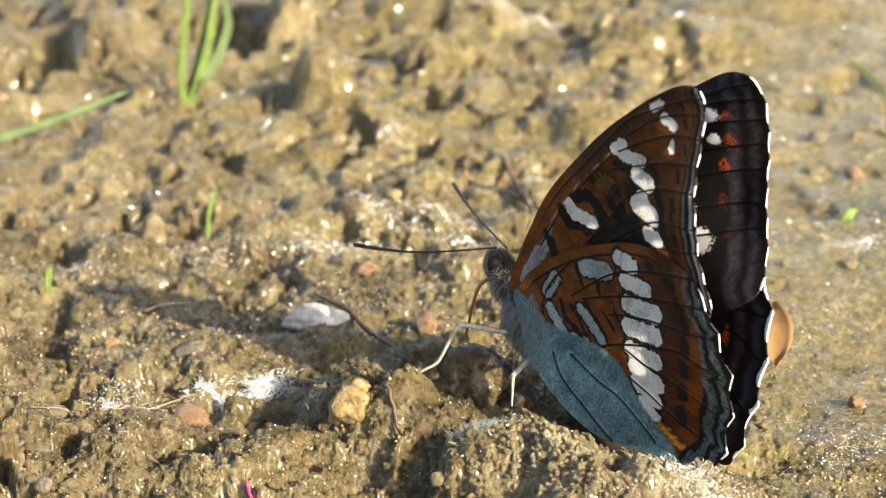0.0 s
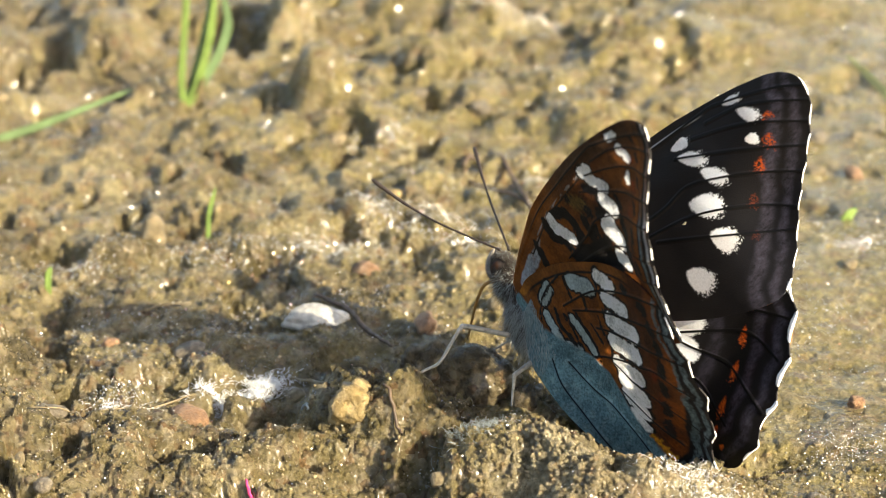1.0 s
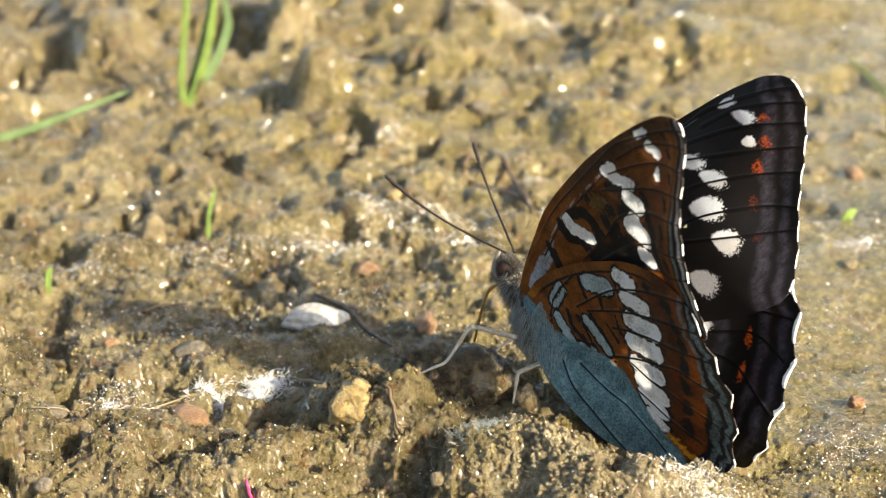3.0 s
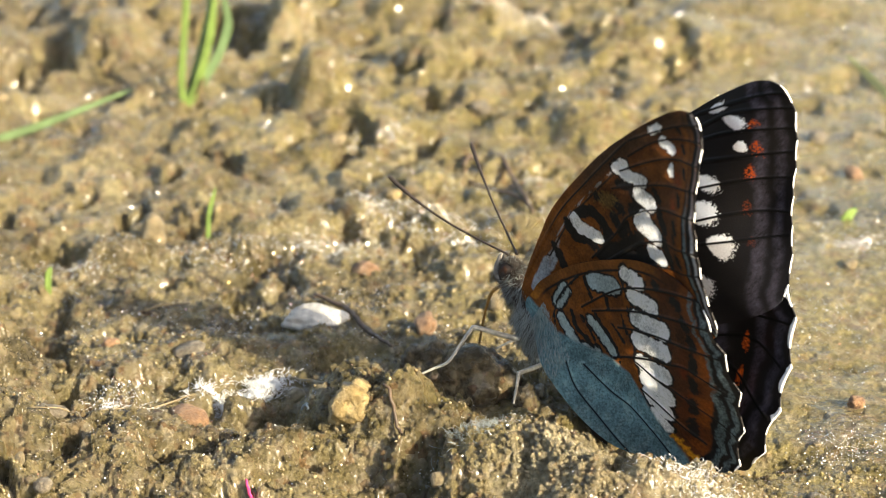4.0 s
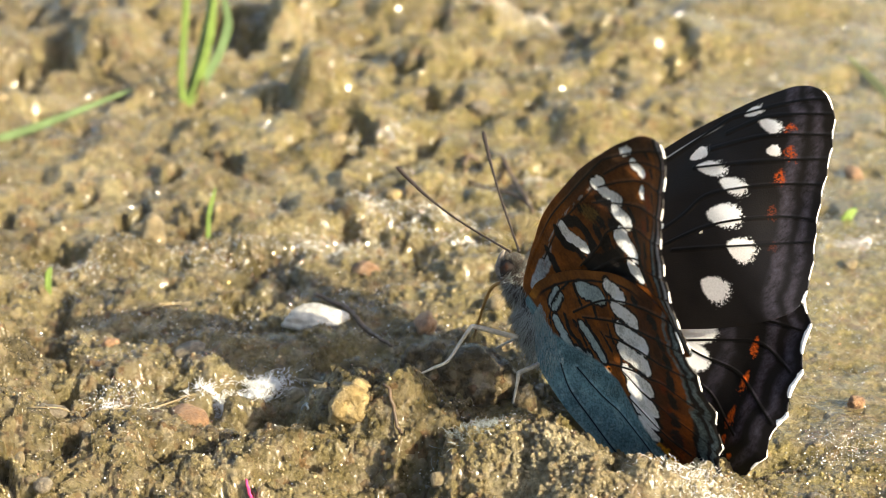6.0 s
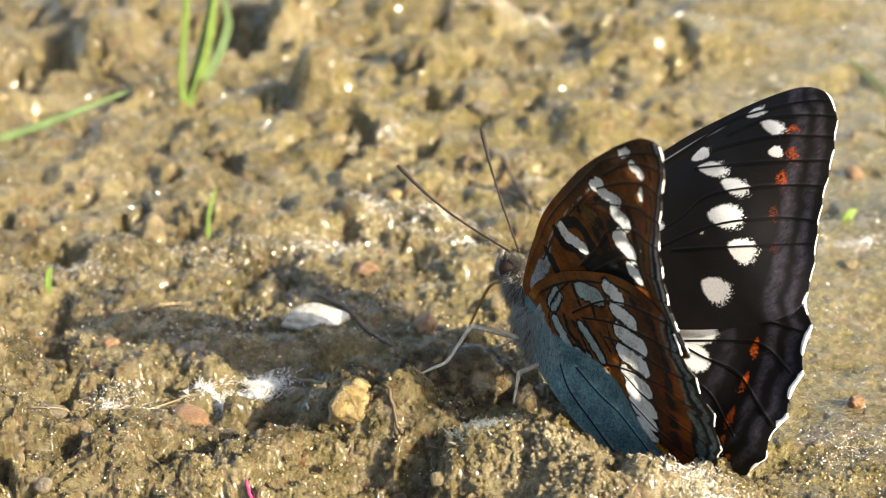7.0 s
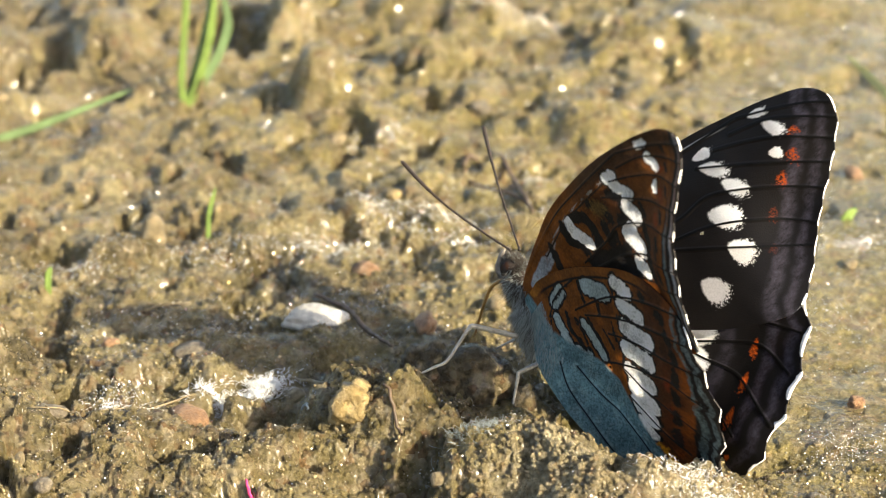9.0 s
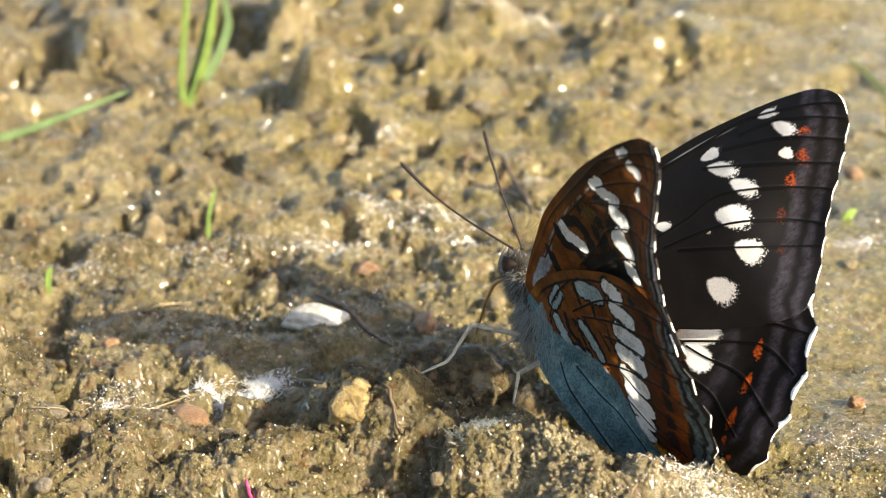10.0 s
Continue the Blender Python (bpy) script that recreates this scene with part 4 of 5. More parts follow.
    for hip, knee, ankle, foot in (((0.0, 2.8, -4.4), (2.8, 9.3, -3.8), (1.4, 10.9, -8.5), (2.0, 13.2, -11.5)),
                                   ((-4.2, 2.6, -3.6), (-5.9, 9.3, -1.9), (-6.6, 9.3, -2.8), (-8.1, 9.3, -4.9)),
                                   ((-0.8, -2.2, -3.6), (2.0, -6.6, -4.6), (2.4, -6.0, -10.6), (3.4, -5.4, -14.6)),
                                   ((-4.6, -2.2, -3.8), (-6.4, -7.4, -4.2), (-6.0, -6.4, -8.6), (-6.2, -6.0, -10.8))):
        h = np.array(hip)
        pts = [np.array(p) - h for p in (hip, knee, ankle, foot)]
        sharp = [pts[0], pts[1] * 0.5, pts[1] * 0.94, pts[1] + (pts[2] - pts[1]) * 0.08, (pts[1] + pts[2]) / 2, pts[2], (pts[2] + pts[3]) / 2, pts[3]]
        leg = part("leg", limb(sharp, 0.27), thing, "pale scaly jointed leg")
        legs.append((leg, Vector(hip), Vector(foot)))
    return thing, wings, feelers, proboscis, legs


BUTTERFLY = build_butterfly()


# ---- stones and clods ----
def rock(name, x, y, radii, mat, turn=0.0, sink=0.3, rough=0.35, seed=1, cuts=3, tilt=0.0, label="", category="stone", group="", lift=0.0):
    bm = bmesh.new()
    bmesh.ops.create_icosphere(bm, subdivisions=cuts, radius=1)
    for w in bm.verts:
        p = w.co.copy()
        k = 1 + rough * noise.noise(p * 1.2 + Vector((seed * 3.1, 0, 0))) + rough * 0.45 * noise.noise(p * 3.1 + Vector((0, seed * 1.7, 0)))
        k += rough * 0.2 * noise.noise(p * 8.0 + Vector((0, 0, seed)))
        f = 1 - 0.18 * max(0.0, noise.noise(p * 0.9 + Vector((seed, 5, 2))))
        w.co = Vector((p.x * radii[0], p.y * radii[1], p.z * radii[2])) * k * f * MM
    me = bpy.data.meshes.new(name)
    bm.to_mesh(me)
    bm.free()
    me.polygons.foreach_set("use_smooth", [True] * len(me.polygons))
    me.materials.append(mat)
    ob = new(name, me)
    z = ground_at(x, y) + radii[2] * (1 - 2 * sink) + lift
    ob.matrix_basis = pose(x * MM, y * MM, z * MM, tilt, 0, turn)
    return tagged(ob, label, category, group)


rock("mud_clod", -1.5, 221.2, (3.4, 2.8, 3.5), CLOD, 8, 0.3, 0.3, 4, 5, 0, "dark wet clod of mud beside the butterfly's feet", "clod")
rock("mud_clod", 4.2, 219.4, (4.9, 3.2, 4.3), CLOD, -20, 0.3, 0.3, 17, 5, 0, "large dark wet clod of mud under the butterfly's body", "clod")
rock("mud_clod", 9.9, 216.0, (2.0, 1.8, 2.4), CLOD, 40, 0.35, 0.4, 9, 4, 0, "small dark clod of mud behind the mound", "clod")
rock("pale_stone", -16.0, 237.2, (4.0, 1.8, 1.5), PALE, -12, 0.3, 0.34, 6, 4, 10, "smooth whitish stone lying in the butterfly's shadow", lift=0.5)
rock("yellow_stone", -10.0, 209.6, (2.9, 2.2, 2.9), YELLOW, 25, 0.55, 0.5, 15, 4, 0, "rough yellowish quartz stone half sunk in mud")
for x, y, radii, mat, seed, text in (
        (-31.0, 230.0, (2.5, 1.8, 1.5), SLATE, 21, "smooth dark grey pebble pressed into wet mud"), (-2.2, 237.0, (2.0, 1.4, 1.5), RUST, 22, "reddish brown pebble on wet mud"),
        (-29.5, 213.6, (2.6, 1.8, 1.2), RUST, 23, "smooth reddish brown pebble pressed into wet mud"), (-40.5, 266.0, (1.8, 1.5, 2.9), BROWN, 24, "upright tan pebble stuck in mud"),
        (-17.5, 219.8, (1.2, 1.0, 1.0), BROWN, 25, "small round tan pebble on wet mud"), (-8.0, 219.5, (1.5, 1.1, 1.3), BROWN, 26, "small tan crumb of dried mud"),
        (62.0, 292.0, (2.0, 1.3, 1.1), RUST, 27, "reddish pebble lying on smooth mud"),
        (-45.0, 211.0, (2.0, 1.2, 0.9), SLATE, 29, "flat slate grey pebble among mud crumbs"),
        (-41.5, 232.5, (1.3, 1.0, 1.0), RUST, 31, "small orange pebble in wet mud"), (-24.0, 256.0, (2.6, 1.5, 1.0), BROWN, 32, "flat olive pebble sunk in wet mud"),
        (-10.5, 256.0, (2.2, 1.4, 1.2), RUST, 33, "reddish stone sunk in wet mud"), (48.5, 216.0, (1.0, 0.8, 0.9), RUST, 34, "small orange pebble on smooth mud")):
    rock("pebble", x, y, radii, mat, seed * 37 % 180, 0.3, 0.3, seed, 3, 0, text, "pebble", "pebbles in the mud")
scatter = random.Random(11)
for k in range(46):
    y = 190 + 190 * scatter.random() ** 1.6
    x = scatter.uniform(-0.24, 0.24) * y
    if 0 < x < 40 and y < 235:
        continue
    r = scatter.uniform(0.5, 1.25) * (1 + 0.004 * (y - 190))
    mat, text = scatter.choice(((BROWN, "small brown pebble sunk in wet mud"), (SLATE, "small grey pebble sunk in wet mud"), (YELLOW, "small ochre pebble sunk in wet mud"), (BROWN, "small brown pebble sunk in wet mud")))
    rock("pebble", x, y, (r, r * scatter.uniform(0.6, 1), r * scatter.uniform(0.5, 0.9)), mat, scatter.uniform(0, 180), 0.35, 0.35, 40 + k, 2, 0, text, "pebble", "pebbles in the mud")


# ---- grit and water beads, too many to count ----
def scatter_stuff(name, mat, count, seed, size, shape, dense, label, category, smooth):
    rng = np.random.RandomState(seed)
    verts, faces = shape
    verts, faces = np.asarray(verts, float), np.asarray(faces, int)
    x, y = dense(rng, count)
    z = height(x, y)
    n = len(x)
    r = size(rng, n, y)
    spin = rng.uniform(0, 2 * math.pi, n)
    stretch = rng.uniform(0.7, 1.3, (n, 1, 3)) if not smooth else rng.uniform(0.6, 1.3, (n, 1, 3))
    jag = 1 + 0.28 * rng.uniform(-1, 1, (n, len(verts), 1))
    v = verts[None] * stretch * jag * r[:, None, None]
    c, s = np.cos(spin)[:, None], np.sin(spin)[:, None]
    v = np.stack([v[..., 0] * c - v[..., 1] * s + x[:, None], v[..., 0] * s + v[..., 1] * c + y[:, None], v[..., 2] + (z + 0.1 * r)[:, None]], -1)
    f = faces[None] + (np.arange(n) * len(verts))[:, None, None]
    me = mesh_of(name, v.reshape(-1, 3), f.reshape(-1, faces.shape[1]), mat, smooth)
    return tagged(new(name, me), label, category, kind="stuff")


def chip(cuts=1):
    bm = bmesh.new()
    bmesh.ops.create_icosphere(bm, subdivisions=cuts, radius=1)
    out = [tuple(w.co) for w in bm.verts], [tuple(w.index for w in q.verts) for q in bm.faces]
    bm.free()
    return out


def dense_grit(rng, n):
    y = 182 + 110 * rng.uniform(0, 1, n) ** 1.7
    x = rng.uniform(-0.27, 0.27, n) * y
    keep = fbm(x / 7, y / 7, 120, 3) + rng.uniform(-0.35, 0.35, n) - 0.6 * smooth01(24, 38, x) * smooth01(195, 207, y) - 0.5 * smooth01(245, 285, y) > -0.12
    return x[keep], y[keep]


def dense_sand(rng, n):
    y = 183 + 62 * rng.uniform(0, 1, n) ** 1.2
    x = rng.uniform(-0.25, 0.2, n) * y
    keep = fbm(x / 5, y / 5, 140, 3) + rng.uniform(-0.3, 0.3, n) - 0.6 * smooth01(24, 38, x) * smooth01(195, 207, y) > -0.15
    return x[keep], y[keep]


SPECK = ([(1, 0, 0), (-1, 0, 0), (0, 1, 0), (0, -1, 0), (0, 0, 1), (0, 0, -0.6)], [(0, 2, 4), (2, 1, 4), (1, 3, 4), (3, 0, 4), (2, 0, 5), (1, 2, 5), (3, 1, 5), (0, 3, 5)])
# places of clustered glints, where drops and flakes are added: centre, half widths, share
GLINT_SPOTS = ((-5, 272, 9, 4, 5), (-16, 263, 8, 4, 5), (3, 264, 4, 3, 2), (-50, 258, 5, 4, 3), (-10, 303, 5, 3, 2), (14, 366, 10, 8, 4), (-38, 216, 4, 3, 2), (28, 188, 9, 5, 6), (57, 264, 3, 3, 1.5),
       (20, 278, 25, 15, 2), (-32, 262, 6, 4, 2), (46, 205, 6, 4, 3), (48, 238, 12, 14, 2), (57, 264, 2, 2, 2), (12, 285, 8, 5, 2), (8, 205, 6, 3, 2), (-25, 240, 30, 14, 3), (40, 330, 30, 30, 2), (-40, 330, 30, 30, 2), (-30, 205, 25, 10, 2))


def dense_beads(rng, n):
    share = np.array([w[4] for w in GLINT_SPOTS], float)
    pick = rng.choice(len(GLINT_SPOTS), n, p=share / share.sum())
    w = np.array([q[:4] for q in GLINT_SPOTS], float)[pick]
    return w[:, 0] + w[:, 2] * rng.normal(0, 0.6, n), w[:, 1] + w[:, 3] * rng.normal(0, 0.6, n)


scatter_stuff("mud_crumbs", MUD, 9000, 5, lambda g, n, y: (0.12 + 0.5 * g.uniform(0, 1, n) ** 3) * (1 + 0.003 * (y - 190)), chip(), dense_grit, "loose crumbs of brown mud over the ground", "mud crumbs", False)
def dense_mound(rng, n):
    pick = rng.randint(0, 5, n)
    w = np.array(((9, 199, 7, 5), (22, 193, 8, 5), (10, 191, 8, 5), (22, 186, 12, 5), (-9, 210, 6, 4)), float)[pick]
    return w[:, 0] + w[:, 2] * rng.normal(0, 0.6, n), w[:, 1] + w[:, 3] * rng.normal(0, 0.6, n)


scatter_stuff("mound_crumbs", MUD, 3600, 19, lambda g, n, y: 0.08 + 0.42 * g.uniform(0, 1, n) ** 2.4, chip(), dense_mound, "crumbly bits of pale mud on the mound", "mud crumbs", False)
scatter_stuff("grit", GRIT, 15000, 15, lambda g, n, y: (0.06 + 0.2 * g.uniform(0, 1, n) ** 3) * (1 + 0.003 * (y - 190)), chip(), dense_grit, "tan and grey mineral grit over the mud", "grit", True)


scatter_stuff("sand", GRIT, 36000, 23, lambda g, n, y: 0.04 + 0.12 * g.uniform(0, 1, n) ** 2.5, SPECK, dense_sand, "coarse wet sand grains stuck over the mud", "sand", False)


def water_drops(count, seed):
    """Flat drops added for the wet mud's glints, only on the sunlit faces of crumbs."""
    rng = np.random.RandomState(seed)
    x, y = dense_beads(rng, count)
    e = 0.35
    nx, ny = (height(x - e, y) - height(x + e, y)) / (2 * e), (height(x, y - e) - height(x, y + e)) / (2 * e)
    up = np.stack([nx, ny, np.ones_like(nx)], 1)
    up /= np.linalg.norm(up, axis=1)[:, None]
    # Keep only slopes turned to the sun, where an added drop glints.
    lit = (up @ np.array(SUN_DIR) > 0.75) & (up[:, 2] < 0.92)
    x, y, up = x[lit], y[lit], up[lit]
    n = len(x)
    z = height(x, y)
    r = (0.045 + 0.09 * rng.uniform(0, 1, n) ** 2) * (1 + 0.006 * (y - 190))
    a = np.cross(up, (0.3, 0.9, 0.1))
    a /= np.linalg.norm(a, axis=1)[:, None]
    b = np.cross(up, a)
    verts, faces = [], []
    rim = 10
    ring = np.linspace(0, 2 * math.pi, rim, endpoint=False)
    pts = [np.stack([x, y, z], 1) + up * (r * 0.45)[:, None]]
    for share, lift in ((0.45, 0.38), (0.8, 0.2), (1.0, -0.1)):
        for q in ring:
            pts.append(np.stack([x, y, z], 1) + (a * math.cos(q) + b * math.sin(q)) * (r * share)[:, None] + up * (r * lift)[:, None])
    v = np.stack(pts, 1)
    tri = []
    for k in range(rim):
        e_ = (k + 1) % rim
        tri.append((0, 1 + k, 1 + e_))
        for s in (0, 1):
            p, q = 1 + s * rim, 1 + (s + 1) * rim
            tri += [(p + k, q + k, q + e_), (p + k, q + e_, p + e_)]
    f = np.asarray(tri)[None] + (np.arange(n) * v.shape[1])[:, None, None]
    me = mesh_of("water_drops", v.reshape(-1, 3), f.reshape(-1, 3), DROP)
    return tagged(new("water_drops", me), "tiny clear water drops sparkling on the mud", "water drops", kind="stuff")


def glint_flakes(count, seed):
    """Thin six-sided flakes added for the wet mud's glints, at every slant; those that happen to face right flash in
    the sun.
    """
    rng = np.random.RandomState(seed)
    half = count * 6 // 10
    x1, y1 = dense_beads(rng, half)
    y2 = 182 + 210 * rng.uniform(0, 1, count - half) ** 0.75
    x2 = rng.uniform(-0.26, 0.26, count - half) * y2
    x, y = np.append(x1, x2), np.append(y1, y2)
    n = len(x)
    up = rng.normal(0, 1, (n, 3))
    up[:, 2] = np.abs(up[:, 2])
    up /= np.linalg.norm(up, axis=1)[:, None]
    a = np.cross(up, (0.3, 0.9, 0.1))
    a /= np.linalg.norm(a, axis=1)[:, None]
    b = np.cross(up, a)
    r = (0.03 + 0.075 * rng.uniform(0, 1, n) ** 2) * (1 + 0.003 * (y - 190))
    mid = np.stack([x, y, height(x, y) + 0.45 + 0.3 * r], 1)
    v = np.stack([mid + (a * math.cos(q) + b * math.sin(q)) * (r * k)[:, None] for q, k in zip(np.arange(6) * math.pi / 3, (1, 0.8, 1, 0.9, 1.1, 0.8))], 1)
    f = np.arange(n * 6).reshape(n, 6)
    me = mesh_of("glint_flakes", v.reshape(-1, 3), f, GLINT, False)
    return tagged(new("glint_flakes", me), "tiny bright flakes added for the glints of the wet mud", "mica flakes", kind="stuff")


water_drops(26000, 6)
# Small reflectors added over the mud to give its sparkle.
glint_flakes(25000, 8)


# ---- plant fibres, sticks, grass ----
def fibres(name, x, y, rx, ry, count, turn, mat, label, tall=1.0, seed=1, thick=0.022):
    rng = random.Random(seed)
    pieces = []
    c, s = math.cos(radians(turn)), math.sin(radians(turn))
    roots = np.array([(rng.gauss(0, 0.5) * rx, rng.gauss(0, 0.5) * ry) for _ in range(count)])
    xs, ys = x + roots[:, 0] * c - roots[:, 1] * s, y + roots[:, 0] * s + roots[:, 1] * c
    for px, py, pz in zip(xs, ys, height(xs, ys)):
        pz += rng.uniform(0.0, 0.5) * tall
        way = Vector((rng.uniform(-1, 1), rng.uniform(-1, 1), rng.uniform(-0.3, 0.6))).normalized()
        side = way.cross(Vector((rng.uniform(-1, 1), rng.uniform(-1, 1), rng.uniform(-1, 1)))).normalized()
        curl, long_, spin = rng.uniform(0.15, 0.5) * tall, rng.uniform(0.3, 1.5) * tall, rng.uniform(2.0, 6.0)
        pts = []
        for k in range(8):
            t = k / 7
            p = Vector((px, py, pz)) + way * (long_ * t + curl * math.sin(spin * t)) + side * curl * (1 - math.cos(spin * t))
            p.z = max(p.z, pz - 0.1)
            pts.append(tuple(p))
        pieces.append(tube_data(pts, [thick] * 7 + [thick * 0.5], 3))
    return tagged(new(name, joined(name, pieces, mat)), label, "plant fluff", kind="stuff")


fibres("seed_fluff", -23.8, 221.0, 5.0, 2.0, 1700, 22, FLUFF, "white tangle of seed fluff on wet mud", 1.0, 2, 0.026)
fibres("seed_fluff", -38.0, 214.5, 3.6, 1.5, 110, 10, FLUFF, "thin white fibres stuck on wet mud", 0.7, 3)
fibres("seed_fluff", 27.0, 191.5, 6.5, 2.4, 520, -10, FLUFF, "white fibres caught on the mud mound", 0.7, 4)
fibres("seed_fluff", 4.0, 203.6, 4.5, 2.2, 420, 30, HAIR, "grey fibres along the mound's crest", 0.9, 5)


def stick(name, pts, radii, mat, label, category, sides=7, flat=1.0, on_ground=True, per=8, wob=0.12, seed=1):
    rng = random.Random(seed)
    p = spline(pts, per)
    if on_ground:
        p = np.array([(a + rng.gauss(0, wob), b + rng.gauss(0, wob), ground_at(a, b) + c) for a, b, c in p])
        p[:, 2] = np.convolve(np.pad(p[:, 2], 3, mode="edge"), np.ones(7) / 7, "valid") + 0.15
    r = np.interp(np.linspace(0, 1, len(p)), np.linspace(0, 1, len(radii)), radii)
    return tagged(new(name, tube(name, p, r, mat, sides, flat)), label, category)


stick("twig", ((3, 294.5, 0.6), (5, 297.5, 0.8), (8.5, 295, 0.8), (11, 285, 0.9), (12.8, 272, 0.6)), (0.3, 0.4, 0.4, 0.35, 0.25), TWIG, "thin dark curled twig on the mud", "twig", seed=2)
stick("twig", ((4, 289, 0.4), (8, 284, 0.7), (13, 277, 0.4)), (0.3, 0.35, 0.2), TWIG, "thin dark twig lying on the mud", "twig", seed=3)
stick("twig", ((-16.6, 246.5, 0.5), (-12.5, 242, 0.7), (-9.5, 236, 0.6), (-6.4, 230, 0.4)), (0.25, 0.36, 0.34, 0.2), TWIG, "brown rotten twig beside the whitish stone", "twig", seed=4)
stick("twig", ((-6.6, 209.0, 0.8), (-5.6, 207.0, 0.7), (-4.8, 204.8, 0.3)), (0.15, 0.24, 0.14), TWIG, "short reddish splinter beside the yellow stone", "twig", seed=5)
stick("straw", ((-21.0, 224.0, 0.5), (-16, 222.5, 0.6), (-12.4, 220.5, 0.4)), (0.12, 0.28, 0.24), STRAW, "flat dry yellow straw on the mud", "straw", flat=0.4, seed=6)
stick("straw", ((-40, 211.5, 0.3), (-34, 214.5, 0.5), (-27.5, 219.5, 0.4)), (0.08, 0.13, 0.1), STRAW, "long thin dry stalk across the mud", "straw", seed=7)
stick("straw", ((-47, 208.5, 0.4), (-43, 210.5, 0.9), (-40.5, 207.5, 0.4)), (0.07, 0.1, 0.07), STRAW, "thin bent dry rootlet on the mud", "straw", seed=8)
stick("straw", ((-38.5, 242.5, 0.6), (-35.5, 243.8, 0.8), (-33, 245, 0.5)), (0.14, 0.22, 0.12), STRAW, "short pale straw bit on the mud", "straw", seed=9)
stick("straw", ((-18.5, 216.5, 0.2), (-16.5, 214.5, 1.2), (-15.5, 211.5, 0.2)), (0.14, 0.18, 0.12), HAIR, "curled grey rootlet over a hollow", "straw", seed=10)
stick("pink_root", ((-21.5, 197.8, 0.2), (-21.2, 196.7, 0.6), (-20.7, 195.6, 0.3), (-20.2, 193.8, 0.2)), (0.1, 0.2, 0.18, 0.16), ROOT, "short pink rootlet sticking out of mud", "rootlet", seed=12, wob=0.03)


def blade(pts, wide, mat, label, group=""):
    """A grass blade: a keeled ribbon that tapers to its tip."""
    p = spline(pts, 10)
    n = len(p)
    t = np.linspace(0, 1, n)
    w = wide * np.interp(t, (0, 0.15, 0.6, 0.9, 1), (0.7, 1.0, 0.9, 0.45, 0.05))
    verts, faces = [], []
    tang = np.gradient(p, axis=0)
    for i in range(n):
        side = np.cross(tang[i], (0.15, 1.0, 0.25))
        side /= np.linalg.norm(side) + 1e-9
        back = np.cross(side, tang[i])
        back /= np.linalg.norm(back) + 1e-9
        for a, b in ((-1, 0.0), (-0.5, 0.16), (0, 0.32), (0.5, 0.16), (1, 0.0), (0.5, 0.30), (0, 0.46), (-0.5, 0.30)):
            verts.append(p[i] + side * a * w[i] + back * b * w[i])
    for i in range(n - 1):
        for k in range(8):
            e = (k + 1) % 8
            faces.append((i * 8 + k, i * 8 + e, i * 8 + 8 + e, i * 8 + 8 + k))
    ob = new("grass_blade", mesh_of("grass_blade", verts, faces, mat))
    return tagged(ob, label, "grass", group)


bx, by = -42.4, 321.5
bz = ground_at(bx, by) - 0.6
for pts, wide, mat, text in (
        (((0, 0, 0), (-0.2, 0.3, 4.8), (1.2, 0.6, 17.8), (2.2, 1.0, 27)), 0.62, GRASS, "upright bright green grass blade in a tuft"),
        (((0.8, 0, 0), (2.4, 0.2, 4), (4.5, 0.5, 11), (5.7, 0.8, 18), (6.6, 1.2, 26)), 0.72, GRASS, "upright bright green grass blade in a tuft"),
        (((1.2, 0.4, 0), (2.6, 0.6, 3), (5.4, 0.9, 7.5), (7.5, 1.2, 13), (7.1, 1.3, 18), (6.4, 1.4, 24)), 0.8, GRASS_DULL, "bent green grass blade in a tuft"),
        (((0.5, 0.8, 0), (2.0, 1.0, 5.5), (4.8, 1.3, 16), (5.4, 1.6, 24)), 0.7, GRASS_DULL, "dull green grass blade in a tuft"),
        (((1.4, 0.2, 0), (2.6, 0.0, 2.2), (3.6, -0.3, 5.0)), 0.55, STRAW, "short dry yellowed sheath in a grass tuft")):
    blade([(bx + a, by + b, bz + c) for a, b, c in pts], wide, mat, text, "grass tuft")
blade([(-72, 302, ground_at(-72, 302) - 0.4), (-65.5, 303.5, 1.8), (-60, 305, 3.4), (-48.6, 308, 7.2)], 0.8, GRASS_DULL, "long dull green grass blade arching over mud", "loose grass blades")
blade([(-82, 335, ground_at(-82, 335) - 0.4), (-79, 336, 5.4), (-74.8, 337, 7.0)], 0.7, GRASS_DULL, "green grass blade tip over mud", "loose grass blades")
blade([(-33.0, 268, ground_at(-33, 268) - 0.4), (-32.7, 268.2, 3.0), (-31.6, 268.6, 6.9)], 0.36, GRASS, "small upright green grass shoot", "loose grass blades")
blade([(-52.9, 252.6, ground_at(-52.9, 252.6) - 0.3), (-52.7, 252.6, 0.5), (-52.2, 252.8, 1.9)], 0.5, GRASS, "tiny bright green sprout in mud", "loose grass blades")
blade([(57.3, 273, ground_at(57.3, 273) - 0.3), (57.8, 273, 0.7), (58.9, 273.4, 1.6)], 0.8, GRASS, "tiny bright green sprout in mud", "loose grass blades")
blade([(74.5, 312, ground_at(74.5, 312) - 0.3), (71.0, 313, 4.0), (67.0, 316, 7.6), (64.5, 317, 9.8)], 0.75, GRASS_PALE, "pale green grass blade leaning over mud", "loose grass blades")
blade([(72.5, 306, ground_at(72.5, 306) - 0.3), (72.4, 307, 4.0), (70.9, 309, 9.0)], 0.6, GRASS_PALE, "pale green grass blade leaning over mud", "loose grass blades")


